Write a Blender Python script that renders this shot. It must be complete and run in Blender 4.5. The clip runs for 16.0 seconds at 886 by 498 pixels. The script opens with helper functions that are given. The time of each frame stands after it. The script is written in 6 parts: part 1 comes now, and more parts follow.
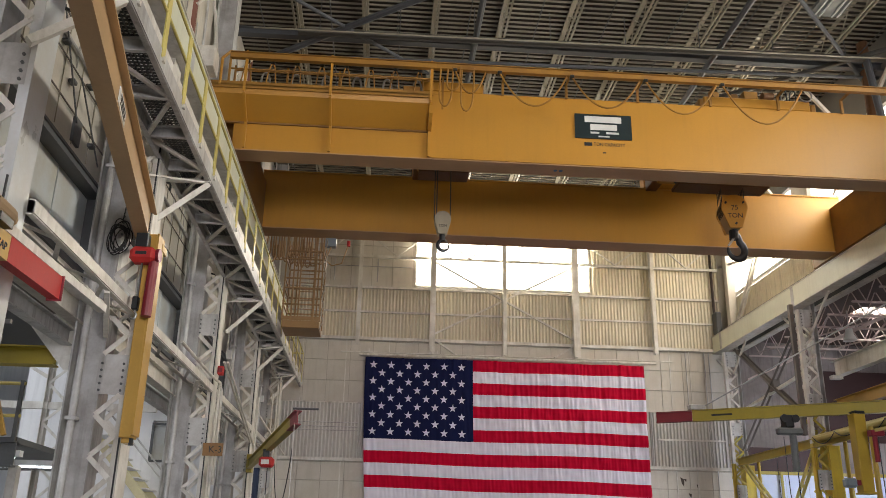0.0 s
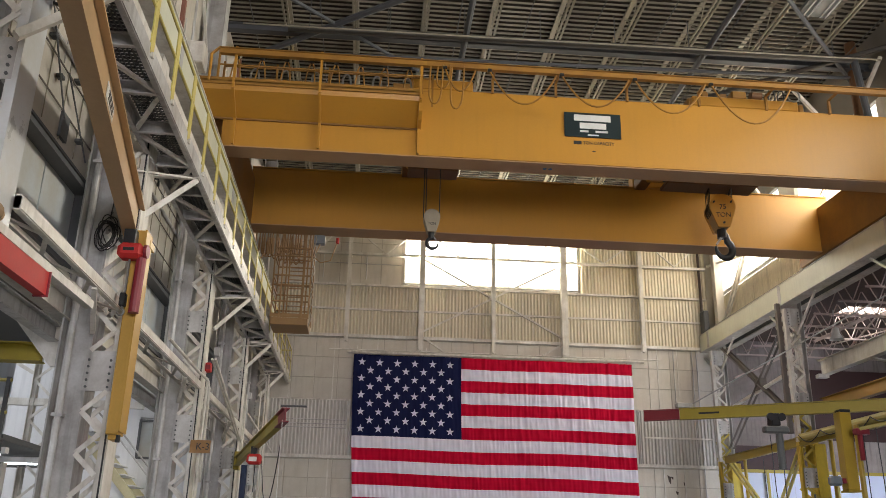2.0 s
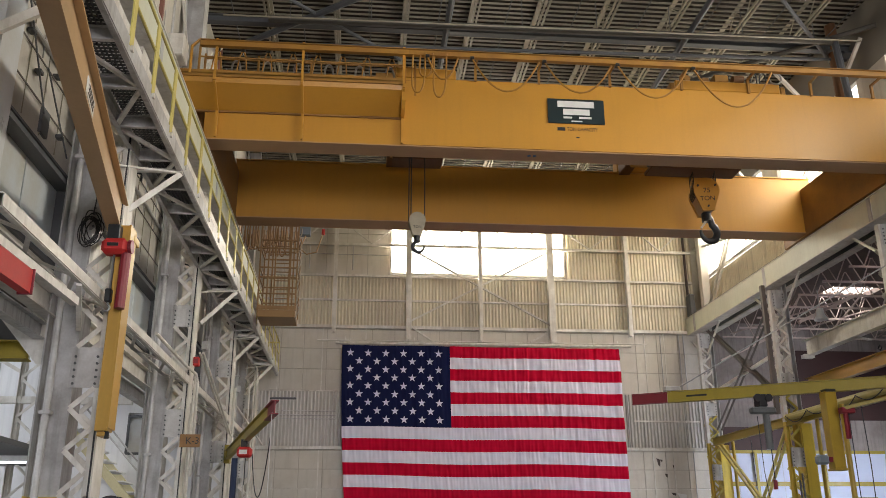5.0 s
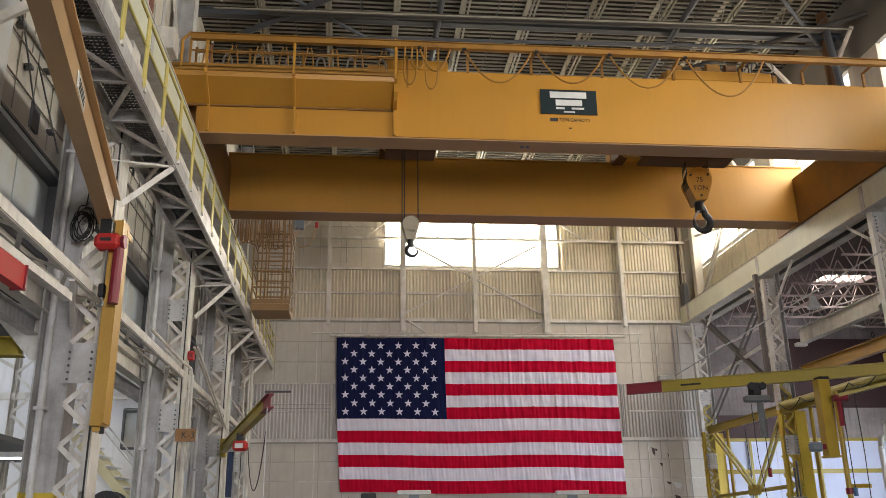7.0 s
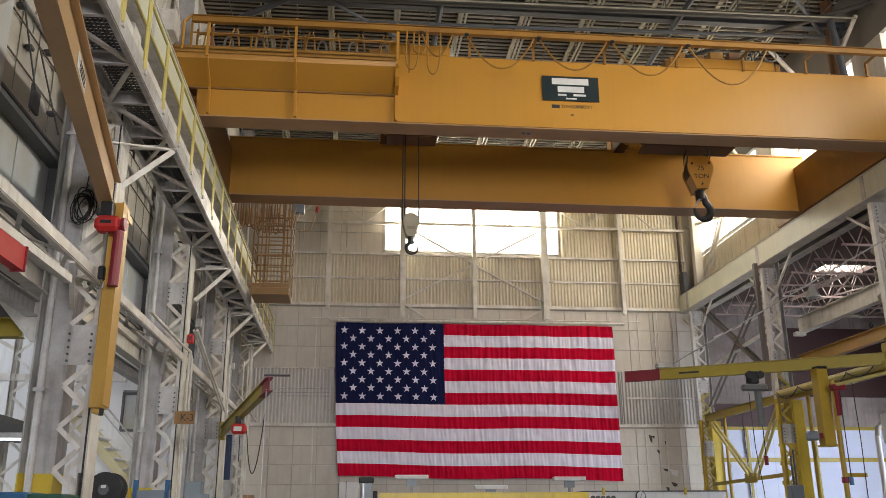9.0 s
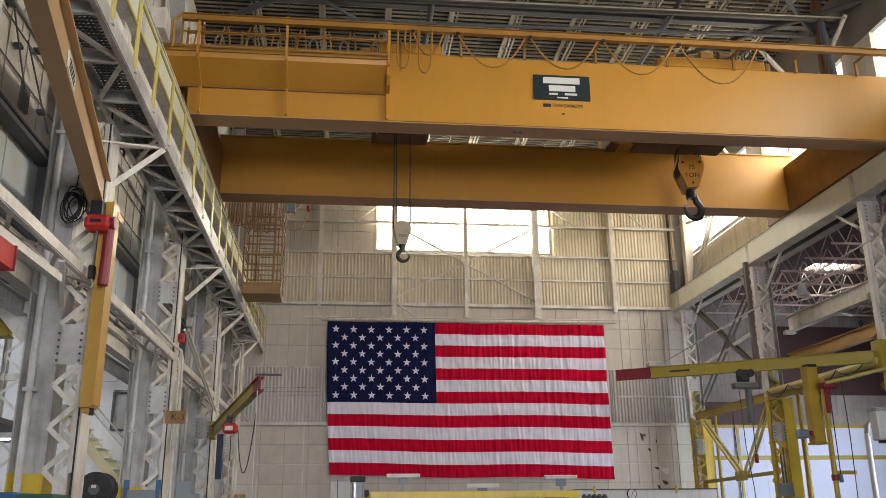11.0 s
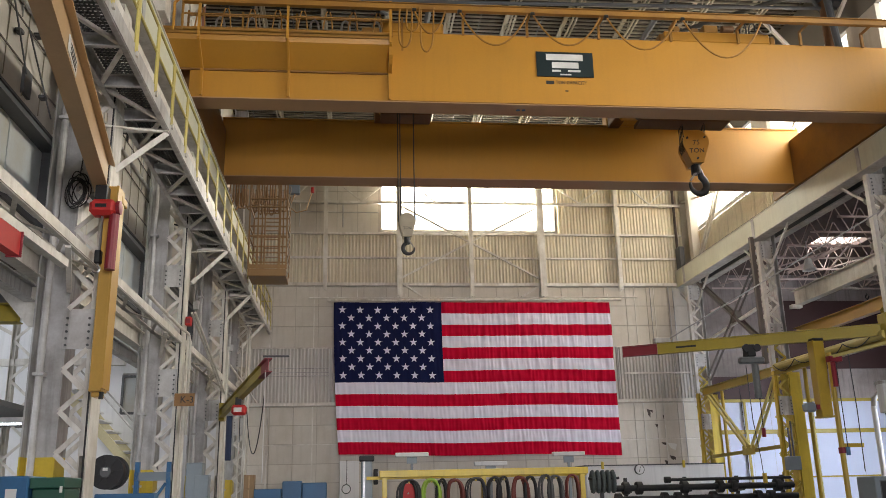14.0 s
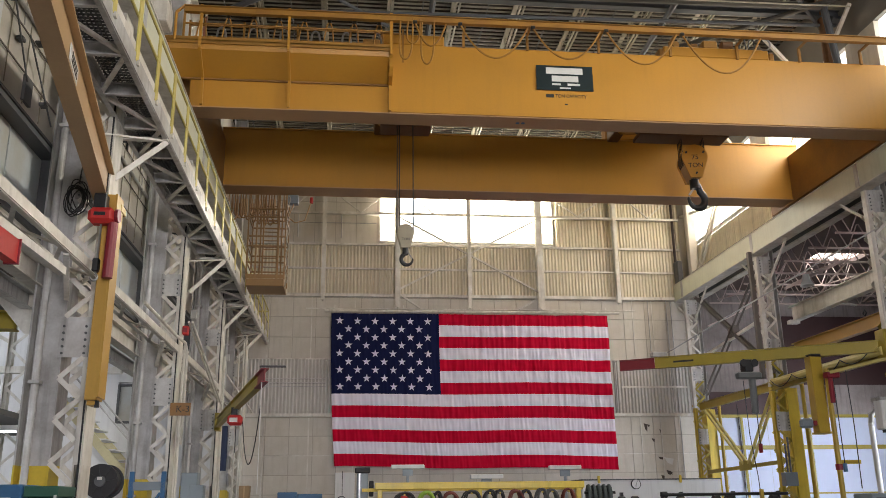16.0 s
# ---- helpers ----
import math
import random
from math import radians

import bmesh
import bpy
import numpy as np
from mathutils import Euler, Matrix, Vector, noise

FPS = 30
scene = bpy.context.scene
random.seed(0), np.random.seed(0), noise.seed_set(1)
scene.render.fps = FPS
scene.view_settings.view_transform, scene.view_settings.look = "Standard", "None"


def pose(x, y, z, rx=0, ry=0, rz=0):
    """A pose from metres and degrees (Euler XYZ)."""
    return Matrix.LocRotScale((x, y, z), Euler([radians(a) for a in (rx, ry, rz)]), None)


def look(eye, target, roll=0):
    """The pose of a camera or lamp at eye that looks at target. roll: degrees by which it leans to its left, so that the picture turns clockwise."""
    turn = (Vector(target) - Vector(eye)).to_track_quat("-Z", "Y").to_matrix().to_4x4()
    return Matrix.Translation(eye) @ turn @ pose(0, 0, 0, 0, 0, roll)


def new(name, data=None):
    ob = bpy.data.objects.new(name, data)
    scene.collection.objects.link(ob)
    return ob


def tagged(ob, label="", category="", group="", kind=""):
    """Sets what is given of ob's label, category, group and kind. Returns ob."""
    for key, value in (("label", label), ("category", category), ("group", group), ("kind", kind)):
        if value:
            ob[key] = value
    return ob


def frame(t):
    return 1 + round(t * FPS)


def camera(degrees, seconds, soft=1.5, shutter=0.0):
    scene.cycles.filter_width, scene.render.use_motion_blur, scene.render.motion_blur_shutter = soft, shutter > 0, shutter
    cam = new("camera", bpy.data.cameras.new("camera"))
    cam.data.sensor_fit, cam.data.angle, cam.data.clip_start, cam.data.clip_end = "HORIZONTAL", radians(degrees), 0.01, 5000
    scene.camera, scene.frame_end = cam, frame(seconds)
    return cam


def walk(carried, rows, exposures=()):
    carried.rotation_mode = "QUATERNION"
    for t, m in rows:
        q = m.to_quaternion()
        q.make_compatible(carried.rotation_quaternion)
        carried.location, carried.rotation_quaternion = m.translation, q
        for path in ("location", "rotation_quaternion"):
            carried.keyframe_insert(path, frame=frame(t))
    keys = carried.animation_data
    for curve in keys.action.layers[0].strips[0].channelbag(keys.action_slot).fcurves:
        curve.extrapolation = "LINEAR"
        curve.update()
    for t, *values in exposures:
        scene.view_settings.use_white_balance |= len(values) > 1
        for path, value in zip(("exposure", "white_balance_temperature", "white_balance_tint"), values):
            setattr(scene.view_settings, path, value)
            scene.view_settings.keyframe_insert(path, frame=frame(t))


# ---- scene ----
# ---- camera ----
EYE = 1.65
cam = camera(54.0, 16.0, soft=0.7)
walk(cam, [
    (0, pose(0, 0, EYE, 109.431, -1.124, -4.210)),
    (0.5, pose(0, 0, EYE, 109.224, -1.035, -4.418)),
    (1, pose(0, 0, EYE, 109.146, -1.209, -4.579)),
    (1.5, pose(0, 0, EYE, 109.221, -1.275, -4.734)),
    (2, pose(0, 0, EYE, 109.291, -1.149, -4.984)),
    (2.5, pose(0, 0, EYE, 109.225, -0.976, -5.333)),
    (3, pose(0, 0, EYE, 109.095, -0.867, -5.475)),
    (3.5, pose(0, 0, EYE, 109.097, -0.774, -5.538)),
    (4, pose(0, 0, EYE, 108.859, -0.499, -5.432)),
    (6.5, pose(0, 0, EYE, 108.295, 0.916, -5.746)),
    (7, pose(0, 0, EYE, 108.026, 0.894, -5.685)),
    (7.5, pose(0, 0, EYE, 107.873, 0.713, -5.712)),
    (8, pose(0, 0, EYE, 107.683, 0.450, -5.740)),
    (8.5, pose(0, 0, EYE, 107.361, 0.332, -5.769)),
    (9, pose(0, 0, EYE, 107.091, 0.330, -5.860)),
    (11.5, pose(0, 0, EYE, 107.010, 0.542, -6.430)),
    (12, pose(0, 0, EYE, 107.096, 0.527, -6.390)),
    (12.5, pose(0, 0, EYE, 106.909, 0.658, -6.238)),
    (13, pose(0, 0, EYE, 106.208, 1.129, -6.259)),
    (13.5, pose(0, 0, EYE, 105.700, 1.367, -6.162)),
    (14, pose(0, 0, EYE, 105.673, 1.271, -5.824)),
    (14.5, pose(0, 0, EYE, 106.027, 0.847, -5.727)),
    (15, pose(0, 0, EYE, 106.471, 0.624, -5.784)),
    (15.5, pose(0, 0, EYE, 106.556, 0.682, -6.021)),
    (16, pose(0, 0, EYE, 106.445, 0.714, -6.102)),
], exposures=[(0, 0.03), (16, 0.03)])

# ---- layout ----
KX, KY = 0.986, 1.123


def place(x, z):
    """Shift along the bay and upwards of a thing that stands about x across and z high."""
    return Vector((0, 0.097 * (z - EYE) + 0.030 * x, 0.010 * x))


def lay(p, shift):
    """From the bay's drawing, which is short along y, to true metres."""
    return Vector((p[0] * KX, p[1] * KY, p[2])) + shift


REF_NORTH, REF_WEST, REF_EAST, REF_CRANE = place(5, 8.3), place(-5, 7.0), place(14.7, 12.0), place(5, 11.6)

# ---- world and lights ----
world = bpy.data.worlds.new("sky")
scene.world = world
world.use_nodes = True
wn = world.node_tree.nodes
sky = wn.new("ShaderNodeTexSky")
sky.sky_type, sky.sun_disc = "NISHITA", False
sky.sun_elevation, sky.sun_rotation = radians(48), radians(20)
world.node_tree.links.new(sky.outputs[0], wn["Background"].inputs[0])
wn["Background"].inputs[1].default_value = 0.12

sun_data = bpy.data.lights.new("sun", "SUN")
sun_data.energy, sun_data.angle, sun_data.color = 3.0, radians(0.5), (1.0, 0.95, 0.88)
sun = new("sun", sun_data)
sun.matrix_world = look((0, 60, 60), (0, 8, 0))


def window_light(name, eye, target, w, h, watts, color):
    """Rectangular lamp of that size, mostly for daylight entering through an opening."""
    d = bpy.data.lights.new(name, "AREA")
    d.shape, d.size, d.size_y, d.energy, d.color = "RECTANGLE", w, h, watts, color
    ob = new(name, d)
    shift = place(eye[0], eye[2])
    ob.matrix_world = look(lay(eye, shift), lay(target, shift))
    return ob


COOL = (0.84, 0.90, 1.0)
window_light("window_light_end", (4.94, 29.7, 13.45), (4.94, 10, 9.0), 7.3, 2.1, 820, (1.0, 0.90, 0.72))
rear = window_light("window_light_rear", (4.0, -13.6, 4.2), (2.5, 20, 3.6), 8.0, 6.0, 2000, (0.98, 0.95, 0.99))
rear.data.spread = radians(88)
window_light("window_light_side", (14.4, 22.5, 12.9), (4, 23, 10.5), 11.8, 1.8, 720, (1.0, 0.90, 0.70))
near = window_light("window_light_near_side", (14.4, 8.5, 12.9), (-5, 9.5, 11.0), 8.5, 1.9, 1000, (1.0, 0.94, 0.82))
near.data.spread = radians(130)
window_light("aisle_skylight_light", (18.3, 19.2, 10.3), (18.3, 19.2, 0), 1.9, 14.6, 170, COOL)
# Unseen fill lamp added to brighten the white sheet; the wall has no door.
sheet = window_light("aisle_fill_light", (23.6, 23.0, 3.0), (17.5, 29, 2.6), 7.8, 4.0, 750, COOL)
sheet.data.spread = radians(110)
window_light("left_aisle_light", (-10.5, 16, 7.8), (-9, 16, 0), 24.0, 3.0, 480, COOL)
window_light("left_aisle_door_light", (-15.8, 17, 3.0), (-6, 18, 3), 14.0, 4.0, 1000, (0.94, 0.95, 1.0))


# ---- materials ----
def paint(name, col, rough=0.5, metal=0.0, var=0.12, s1=1.2, s2=28.0, bump=0.12, dirt=None, amount=0.35, island=False, streak=0.0):
    """Painted, coated or bare surface with large stains and fine grain."""
    m = bpy.data.materials.new(name)
    m.use_nodes = True
    nt = m.node_tree
    n, l = nt.nodes, nt.links
    b = n["Principled BSDF"]
    tc = n.new("ShaderNodeTexCoord")
    oi = n.new("ShaderNodeObjectInfo")
    off = n.new("ShaderNodeVectorMath")
    off.operation = "ADD"
    l.new(tc.outputs["Object"], off.inputs[0])
    l.new(oi.outputs["Random"], off.inputs[1])
    big, fine = n.new("ShaderNodeTexNoise"), n.new("ShaderNodeTexNoise")
    big.inputs["Scale"].default_value, big.inputs["Detail"].default_value = s1, 6
    big.inputs["Roughness"].default_value = 0.65
    fine.inputs["Scale"].default_value, fine.inputs["Detail"].default_value = s2, 4
    l.new(off.outputs[0], big.inputs["Vector"])
    l.new(off.outputs[0], fine.inputs["Vector"])
    dirty = dirt or tuple(c * 0.55 for c in col)
    ramp = n.new("ShaderNodeValToRGB")
    ramp.color_ramp.elements[0].position, ramp.color_ramp.elements[1].position = 0.36, 0.68
    ramp.color_ramp.elements[0].color = (1, 1, 1, 1)
    ramp.color_ramp.elements[1].color = (0, 0, 0, 1)
    l.new(big.outputs["Fac"], ramp.inputs[0])
    scale = n.new("ShaderNodeMath")
    scale.operation = "MULTIPLY"
    scale.inputs[1].default_value = amount
    l.new(ramp.outputs[0], scale.inputs[0])
    mix = n.new("ShaderNodeMix")
    mix.data_type = "RGBA"
    mix.inputs["A"].default_value = (*col, 1)
    mix.inputs["B"].default_value = (*dirty, 1)
    l.new(scale.outputs[0], mix.inputs["Factor"])
    base = mix.outputs["Result"]
    if streak:
        mp, run, cut, amt, over = (n.new("ShaderNode" + k) for k in ("Mapping", "TexNoise", "MapRange", "Math", "Mix"))
        mp.inputs["Scale"].default_value = (5.0, 5.0, 0.35)
        run.inputs["Scale"].default_value, run.inputs["Detail"].default_value = 1.6, 5
        cut.inputs["From Min"].default_value, cut.inputs["From Max"].default_value = 0.50, 0.72
        amt.operation = "MULTIPLY"
        amt.inputs[1].default_value = streak
        over.data_type = "RGBA"
        over.inputs["B"].default_value = (*(c * 0.5 for c in dirty), 1)
        l.new(off.outputs[0], mp.inputs["Vector"])
        l.new(mp.outputs[0], run.inputs["Vector"])
        l.new(run.outputs["Fac"], cut.inputs["Value"])
        l.new(cut.outputs[0], amt.inputs[0])
        l.new(amt.outputs[0], over.inputs["Factor"])
        l.new(base, over.inputs["A"])
        base = over.outputs["Result"]
    vary = n.new("ShaderNodeHueSaturation")
    l.new(base, vary.inputs["Color"])
    span = n.new("ShaderNodeMapRange")
    span.inputs["To Min"].default_value, span.inputs["To Max"].default_value = 1 - var, 1 + var
    l.new(fine.outputs["Fac"], span.inputs["Value"])
    val = n.new("ShaderNodeMath")
    val.operation = "MULTIPLY"
    each = n.new("ShaderNodeMapRange")
    each.inputs["To Min"].default_value, each.inputs["To Max"].default_value = 1 - var * 0.6, 1 + var * 0.6
    if island:
        l.new(n.new("ShaderNodeNewGeometry").outputs["Random Per Island"], each.inputs["Value"])
    else:
        l.new(oi.outputs["Random"], each.inputs["Value"])
    l.new(span.outputs[0], val.inputs[0])
    l.new(each.outputs[0], val.inputs[1])
    l.new(val.outputs[0], vary.inputs["Value"])
    l.new(vary.outputs["Color"], b.inputs["Base Color"])
    b.inputs["Metallic"].default_value = metal
    rr = n.new("ShaderNodeMapRange")
    rr.inputs["To Min"].default_value, rr.inputs["To Max"].default_value = max(0.05, rough - 0.12), min(1.0, rough + 0.12)
    l.new(big.outputs["Fac"], rr.inputs["Value"])
    l.new(rr.outputs[0], b.inputs["Roughness"])
    if bump:
        bp = n.new("ShaderNodeBump")
        bp.inputs["Strength"].default_value, bp.inputs["Distance"].default_value = bump, 0.01
        l.new(fine.outputs["Fac"], bp.inputs["Height"])
        l.new(bp.outputs[0], b.inputs["Normal"])
    return m


def glow(name, col, strength):
    m = bpy.data.materials.new(name)
    m.use_nodes = True
    b = m.node_tree.nodes["Principled BSDF"]
    b.inputs["Base Color"].default_value = (*col, 1)
    b.inputs["Emission Color"].default_value = (*col, 1)
    b.inputs["Emission Strength"].default_value = strength
    return m


M_WALL = paint("cream_wall_panel", (0.65, 0.61, 0.55), 0.7, var=0.08, s1=0.8, dirt=(0.42, 0.37, 0.28), amount=0.4, streak=0.14)
# Cream sheet tinted yellower to carry the warm bloom near the windows.
M_CORR = paint("cream_corrugated_bloom_tint", (0.74, 0.67, 0.51), 0.5, var=0.06, s1=0.6, dirt=(0.45, 0.40, 0.30), amount=0.35, streak=0.35)
M_STEELW = paint("white_painted_steel", (0.77, 0.75, 0.70), 0.5, var=0.08, s1=1.6, dirt=(0.33, 0.27, 0.19), amount=0.5, streak=0.28)
M_STEELG = paint("grey_painted_steel", (0.62, 0.62, 0.61), 0.45, var=0.1, s1=1.3, dirt=(0.18, 0.15, 0.12), amount=0.6, streak=0.4)
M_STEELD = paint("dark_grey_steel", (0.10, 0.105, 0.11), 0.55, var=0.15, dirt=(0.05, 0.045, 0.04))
M_CRANE = paint("crane_yellow_paint", (0.51, 0.245, 0.026), 0.42, var=0.05, s1=0.5, dirt=(0.40, 0.21, 0.045), amount=0.4, bump=0.05, streak=0.07)
M_CRANEU = paint("crane_primer_underside", (0.45, 0.27, 0.14), 0.5, var=0.06, s1=0.6, bump=0.05)
M_BOOM = paint("tan_brown_paint", (0.56, 0.37, 0.19), 0.45, var=0.06, s1=0.7, bump=0.05, streak=0.05)
M_MAST = paint("ochre_paint", (0.55, 0.32, 0.06), 0.45, var=0.06, s1=0.9, bump=0.05)
M_JIB = paint("jib_yellow_paint", (0.37, 0.28, 0.025), 0.45, var=0.08, s1=0.9, dirt=(0.28, 0.22, 0.05), streak=0.12)
M_SAFETY = paint("safety_yellow_paint", (0.70, 0.52, 0.05), 0.45, var=0.08, s1=1.2, dirt=(0.40, 0.28, 0.06), streak=0.25)
M_RAIL = paint("faded_yellow_rail", (0.62, 0.52, 0.16), 0.5, var=0.1, s1=2.0)
M_RED = paint("red_paint", (0.52, 0.022, 0.020), 0.62, var=0.08)
M_DRED = paint("dark_red_paint", (0.23, 0.014, 0.025), 0.5, var=0.1)
M_BLACK = paint("black_rubber", (0.02, 0.02, 0.022), 0.6, var=0.2, s1=4)
M_DARK = paint("oily_dark_steel", (0.045, 0.047, 0.05), 0.4, metal=0.6, var=0.2, s1=3)
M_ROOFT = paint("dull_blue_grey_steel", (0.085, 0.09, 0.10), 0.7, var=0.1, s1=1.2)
M_GREYD = paint("worn_dark_grey_paint", (0.15, 0.16, 0.16), 0.5, var=0.12, s1=3)
M_STEEL = paint("bare_steel", (0.42, 0.42, 0.42), 0.35, metal=0.9, var=0.15, s1=5)
M_DECK = paint("roof_deck_metal", (0.11, 0.098, 0.076), 0.45, var=0.1, s1=0.4, dirt=(0.05, 0.045, 0.04), amount=0.5)
# Deck recesses have their shade in the colour, the ribs their light.
M_RECESS = paint("roof_deck_shaded_recess", (0.030, 0.025, 0.018), 0.88, var=0.12, s1=0.4, dirt=(0.014, 0.012, 0.010), amount=0.6)
M_RIBLIT = paint("roof_rib_lit_cream", (0.29, 0.26, 0.20), 0.55, var=0.15, s1=0.7, dirt=(0.14, 0.12, 0.09), amount=0.6)
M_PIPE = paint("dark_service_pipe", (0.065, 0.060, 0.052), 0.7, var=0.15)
M_COLB = paint("pale_blue_grey_enamel", (0.64, 0.68, 0.72), 0.3, var=0.05, s1=1.0, dirt=(0.48, 0.42, 0.30), amount=0.5, bump=0.03)
M_PDECK = paint("pinkish_deck_paint", (0.17, 0.12, 0.105), 0.7, var=0.1, s1=0.5, dirt=(0.07, 0.05, 0.045), amount=0.5)
M_AEND = paint("sooty_pink_plaster", (0.40, 0.345, 0.33), 0.75, var=0.08, s1=0.5, dirt=(0.14, 0.11, 0.10), amount=0.75, streak=0.4)
M_RUSTG = paint("rusty_grey_steel", (0.15, 0.125, 0.11), 0.6, var=0.15, s1=2.0)
M_CORRG = paint("grey_white_corrugated_metal", (0.60, 0.58, 0.54), 0.5, var=0.06, s1=0.6, dirt=(0.36, 0.33, 0.29), amount=0.4, streak=0.3)
M_HYEL = paint("deep_yellow_paint", (0.47, 0.32, 0.025), 0.45, var=0.08, s1=1.0, dirt=(0.26, 0.16, 0.03), amount=0.4)
M_AGED = paint("aged_ochre_paint", (0.36, 0.18, 0.024), 0.55, var=0.1, s1=1.2, dirt=(0.17, 0.075, 0.025), amount=0.55, bump=0.05)
# Brown set dark because the crane's end trucks lie in shade.
M_TRUCK = paint("truck_brown_paint", (0.30, 0.15, 0.04), 0.5, var=0.12, s1=1.0, dirt=(0.10, 0.05, 0.025), amount=0.5)
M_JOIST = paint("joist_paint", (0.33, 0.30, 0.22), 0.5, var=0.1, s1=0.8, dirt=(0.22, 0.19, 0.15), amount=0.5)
M_REAR = paint("dark_grey_brown_wall", (0.20, 0.185, 0.16), 0.7, var=0.1, s1=0.5)
M_FLOOR = paint("concrete_floor", (0.13, 0.125, 0.118), 0.5, var=0.1, s1=0.4, dirt=(0.07, 0.066, 0.062), amount=0.5)
M_BROWN = paint("maroon_siding", (0.050, 0.018, 0.017), 0.6, var=0.1, s1=0.6)
M_AISLE = paint("white_plaster", (0.74, 0.74, 0.74), 0.7, var=0.04, s1=0.5, dirt=(0.6, 0.6, 0.6), streak=0.2)
M_GROUT = paint("wall_joint_backing", (0.48, 0.44, 0.37), 0.8, var=0.1, s1=0.8)
M_SHEET = paint("white_curtain_sheet", (0.62, 0.67, 0.86), 0.6, var=0.04, s1=0.7, dirt=(0.55, 0.60, 0.76))
M_FR = paint("flag_red_cloth", (0.54, 0.0015, 0.030), 0.8, var=0.06, s1=3, s2=120)
M_FW = paint("flag_white_cloth", (0.73, 0.71, 0.82), 0.8, var=0.05, s1=3, s2=120, dirt=(0.64, 0.62, 0.72))
M_FB = paint("flag_blue_cloth", (0.008, 0.012, 0.056), 0.8, var=0.1, s1=3, s2=120)
for cloth_paint in (M_FR, M_FW, M_FB):
    cloth_paint.node_tree.nodes["Principled BSDF"].inputs["Specular IOR Level"].default_value = 0.12
M_BLUE = paint("blue_paint", (0.035, 0.13, 0.27), 0.45, var=0.1)
M_GREEN = paint("dark_green_paint", (0.02, 0.09, 0.06), 0.45, var=0.1)
M_GREYB = paint("grey_blue_enamel", (0.22, 0.26, 0.29), 0.45, var=0.06)
M_CARD = paint("cardboard", (0.36, 0.24, 0.13), 0.8, var=0.1)
M_SIGN = paint("sign_black", (0.012, 0.025, 0.028), 0.4, var=0.1)
M_LETTER = paint("sign_lettering", (0.75, 0.75, 0.72), 0.5, var=0.03)
M_INK = paint("black_lettering", (0.02, 0.02, 0.02), 0.6, var=0.05)
M_GLOWW = glow("daylight_pane", (1.0, 0.97, 0.90), 6.0)
M_GLOWS = glow("clerestory_pane", (1.0, 0.97, 0.90), 3.0)
M_GLASS = paint("frosted_wired_glass", (0.56, 0.61, 0.64), 0.45, var=0.05, s1=0.5, dirt=(0.42, 0.36, 0.25), amount=0.8, bump=0.02)


# ---- mesh helpers ----
ORIGIN, SHIFT = {}, {}


def thing(name, at, label, category, group="", kind="", shift=None):
    """An empty at the base of a thing made of parts."""
    ob = new(name)
    ob.empty_display_size = 0.2
    if shift is None:
        shift = place(at[0], at[2] + 0.4) if at[2] > 0.1 else place(at[0], 2.2)
    if at[2] < 0.1:
        shift = Vector((0, shift.y, 0))
    SHIFT[ob.name] = shift
    ORIGIN[ob.name] = lay(at, shift)
    ob.location = ORIGIN[ob.name]
    return tagged(ob, label, category, group, kind)


def part(name, bm, material, parent, label="", smooth=False):
    """Links a bmesh, in world coordinates, as one mesh under a thing or a part."""
    org, shift = ORIGIN[parent.name], SHIFT[parent.name]
    for v in bm.verts:
        v.co = lay(v.co, shift) - org
    me = bpy.data.meshes.new(name)
    bmesh.ops.recalc_face_normals(bm, faces=bm.faces)
    bm.to_mesh(me)
    bm.free()
    me.materials.append(material)
    if smooth:
        for p in me.polygons:
            p.use_smooth = True
    ob = new(name, me)
    ob.parent = parent
    ORIGIN[ob.name], SHIFT[ob.name] = org, shift
    if label:
        ob["label"] = label
    return ob


def solid(name, bm, material, label, category="", kind="", group="", smooth=False, shift=None):
    """A piece of the setting that is one mesh."""
    if shift is None:
        xs, zs = [v.co.x for v in bm.verts], [v.co.z for v in bm.verts]
        shift = place((min(xs) + max(xs)) / 2, (min(zs) + max(zs)) / 2)
    shift = Vector((0, shift.y, 0))
    for v in bm.verts:
        v.co = lay(v.co, shift)
    me = bpy.data.meshes.new(name)
    bmesh.ops.recalc_face_normals(bm, faces=bm.faces)
    bm.to_mesh(me)
    bm.free()
    me.materials.append(material)
    if smooth:
        for p in me.polygons:
            p.use_smooth = True
    ob = new(name, me)
    ORIGIN[ob.name], SHIFT[ob.name] = Vector((0, 0, 0)), shift
    return tagged(ob, label, category, group, kind)


def B():
    return bmesh.new()


def box(bm, x0, y0, z0, x1, y1, z1, bevel=0.0):
    c = [bm.verts.new((x, y, z)) for z in (z0, z1) for y in (y0, y1) for x in (x0, x1)]
    fs = [bm.faces.new([c[i] for i in f]) for f in
          ((0, 2, 3, 1), (4, 5, 7, 6), (0, 1, 5, 4), (2, 6, 7, 3), (0, 4, 6, 2), (1, 3, 7, 5))]
    if bevel:
        es = list({e for f in fs for e in f.edges})
        bmesh.ops.bevel(bm, geom=es, offset=bevel, segments=1, affect="EDGES")
    return bm


def frame_axes(p, q, up=(0, 0, 1)):
    p, q = Vector(p), Vector(q)
    d = (q - p).normalized()
    u = Vector(up)
    if abs(d.dot(u)) > 0.98:
        u = Vector((0, 1, 0))
    s = d.cross(u).normalized()
    return p, q, s, s.cross(d).normalized()


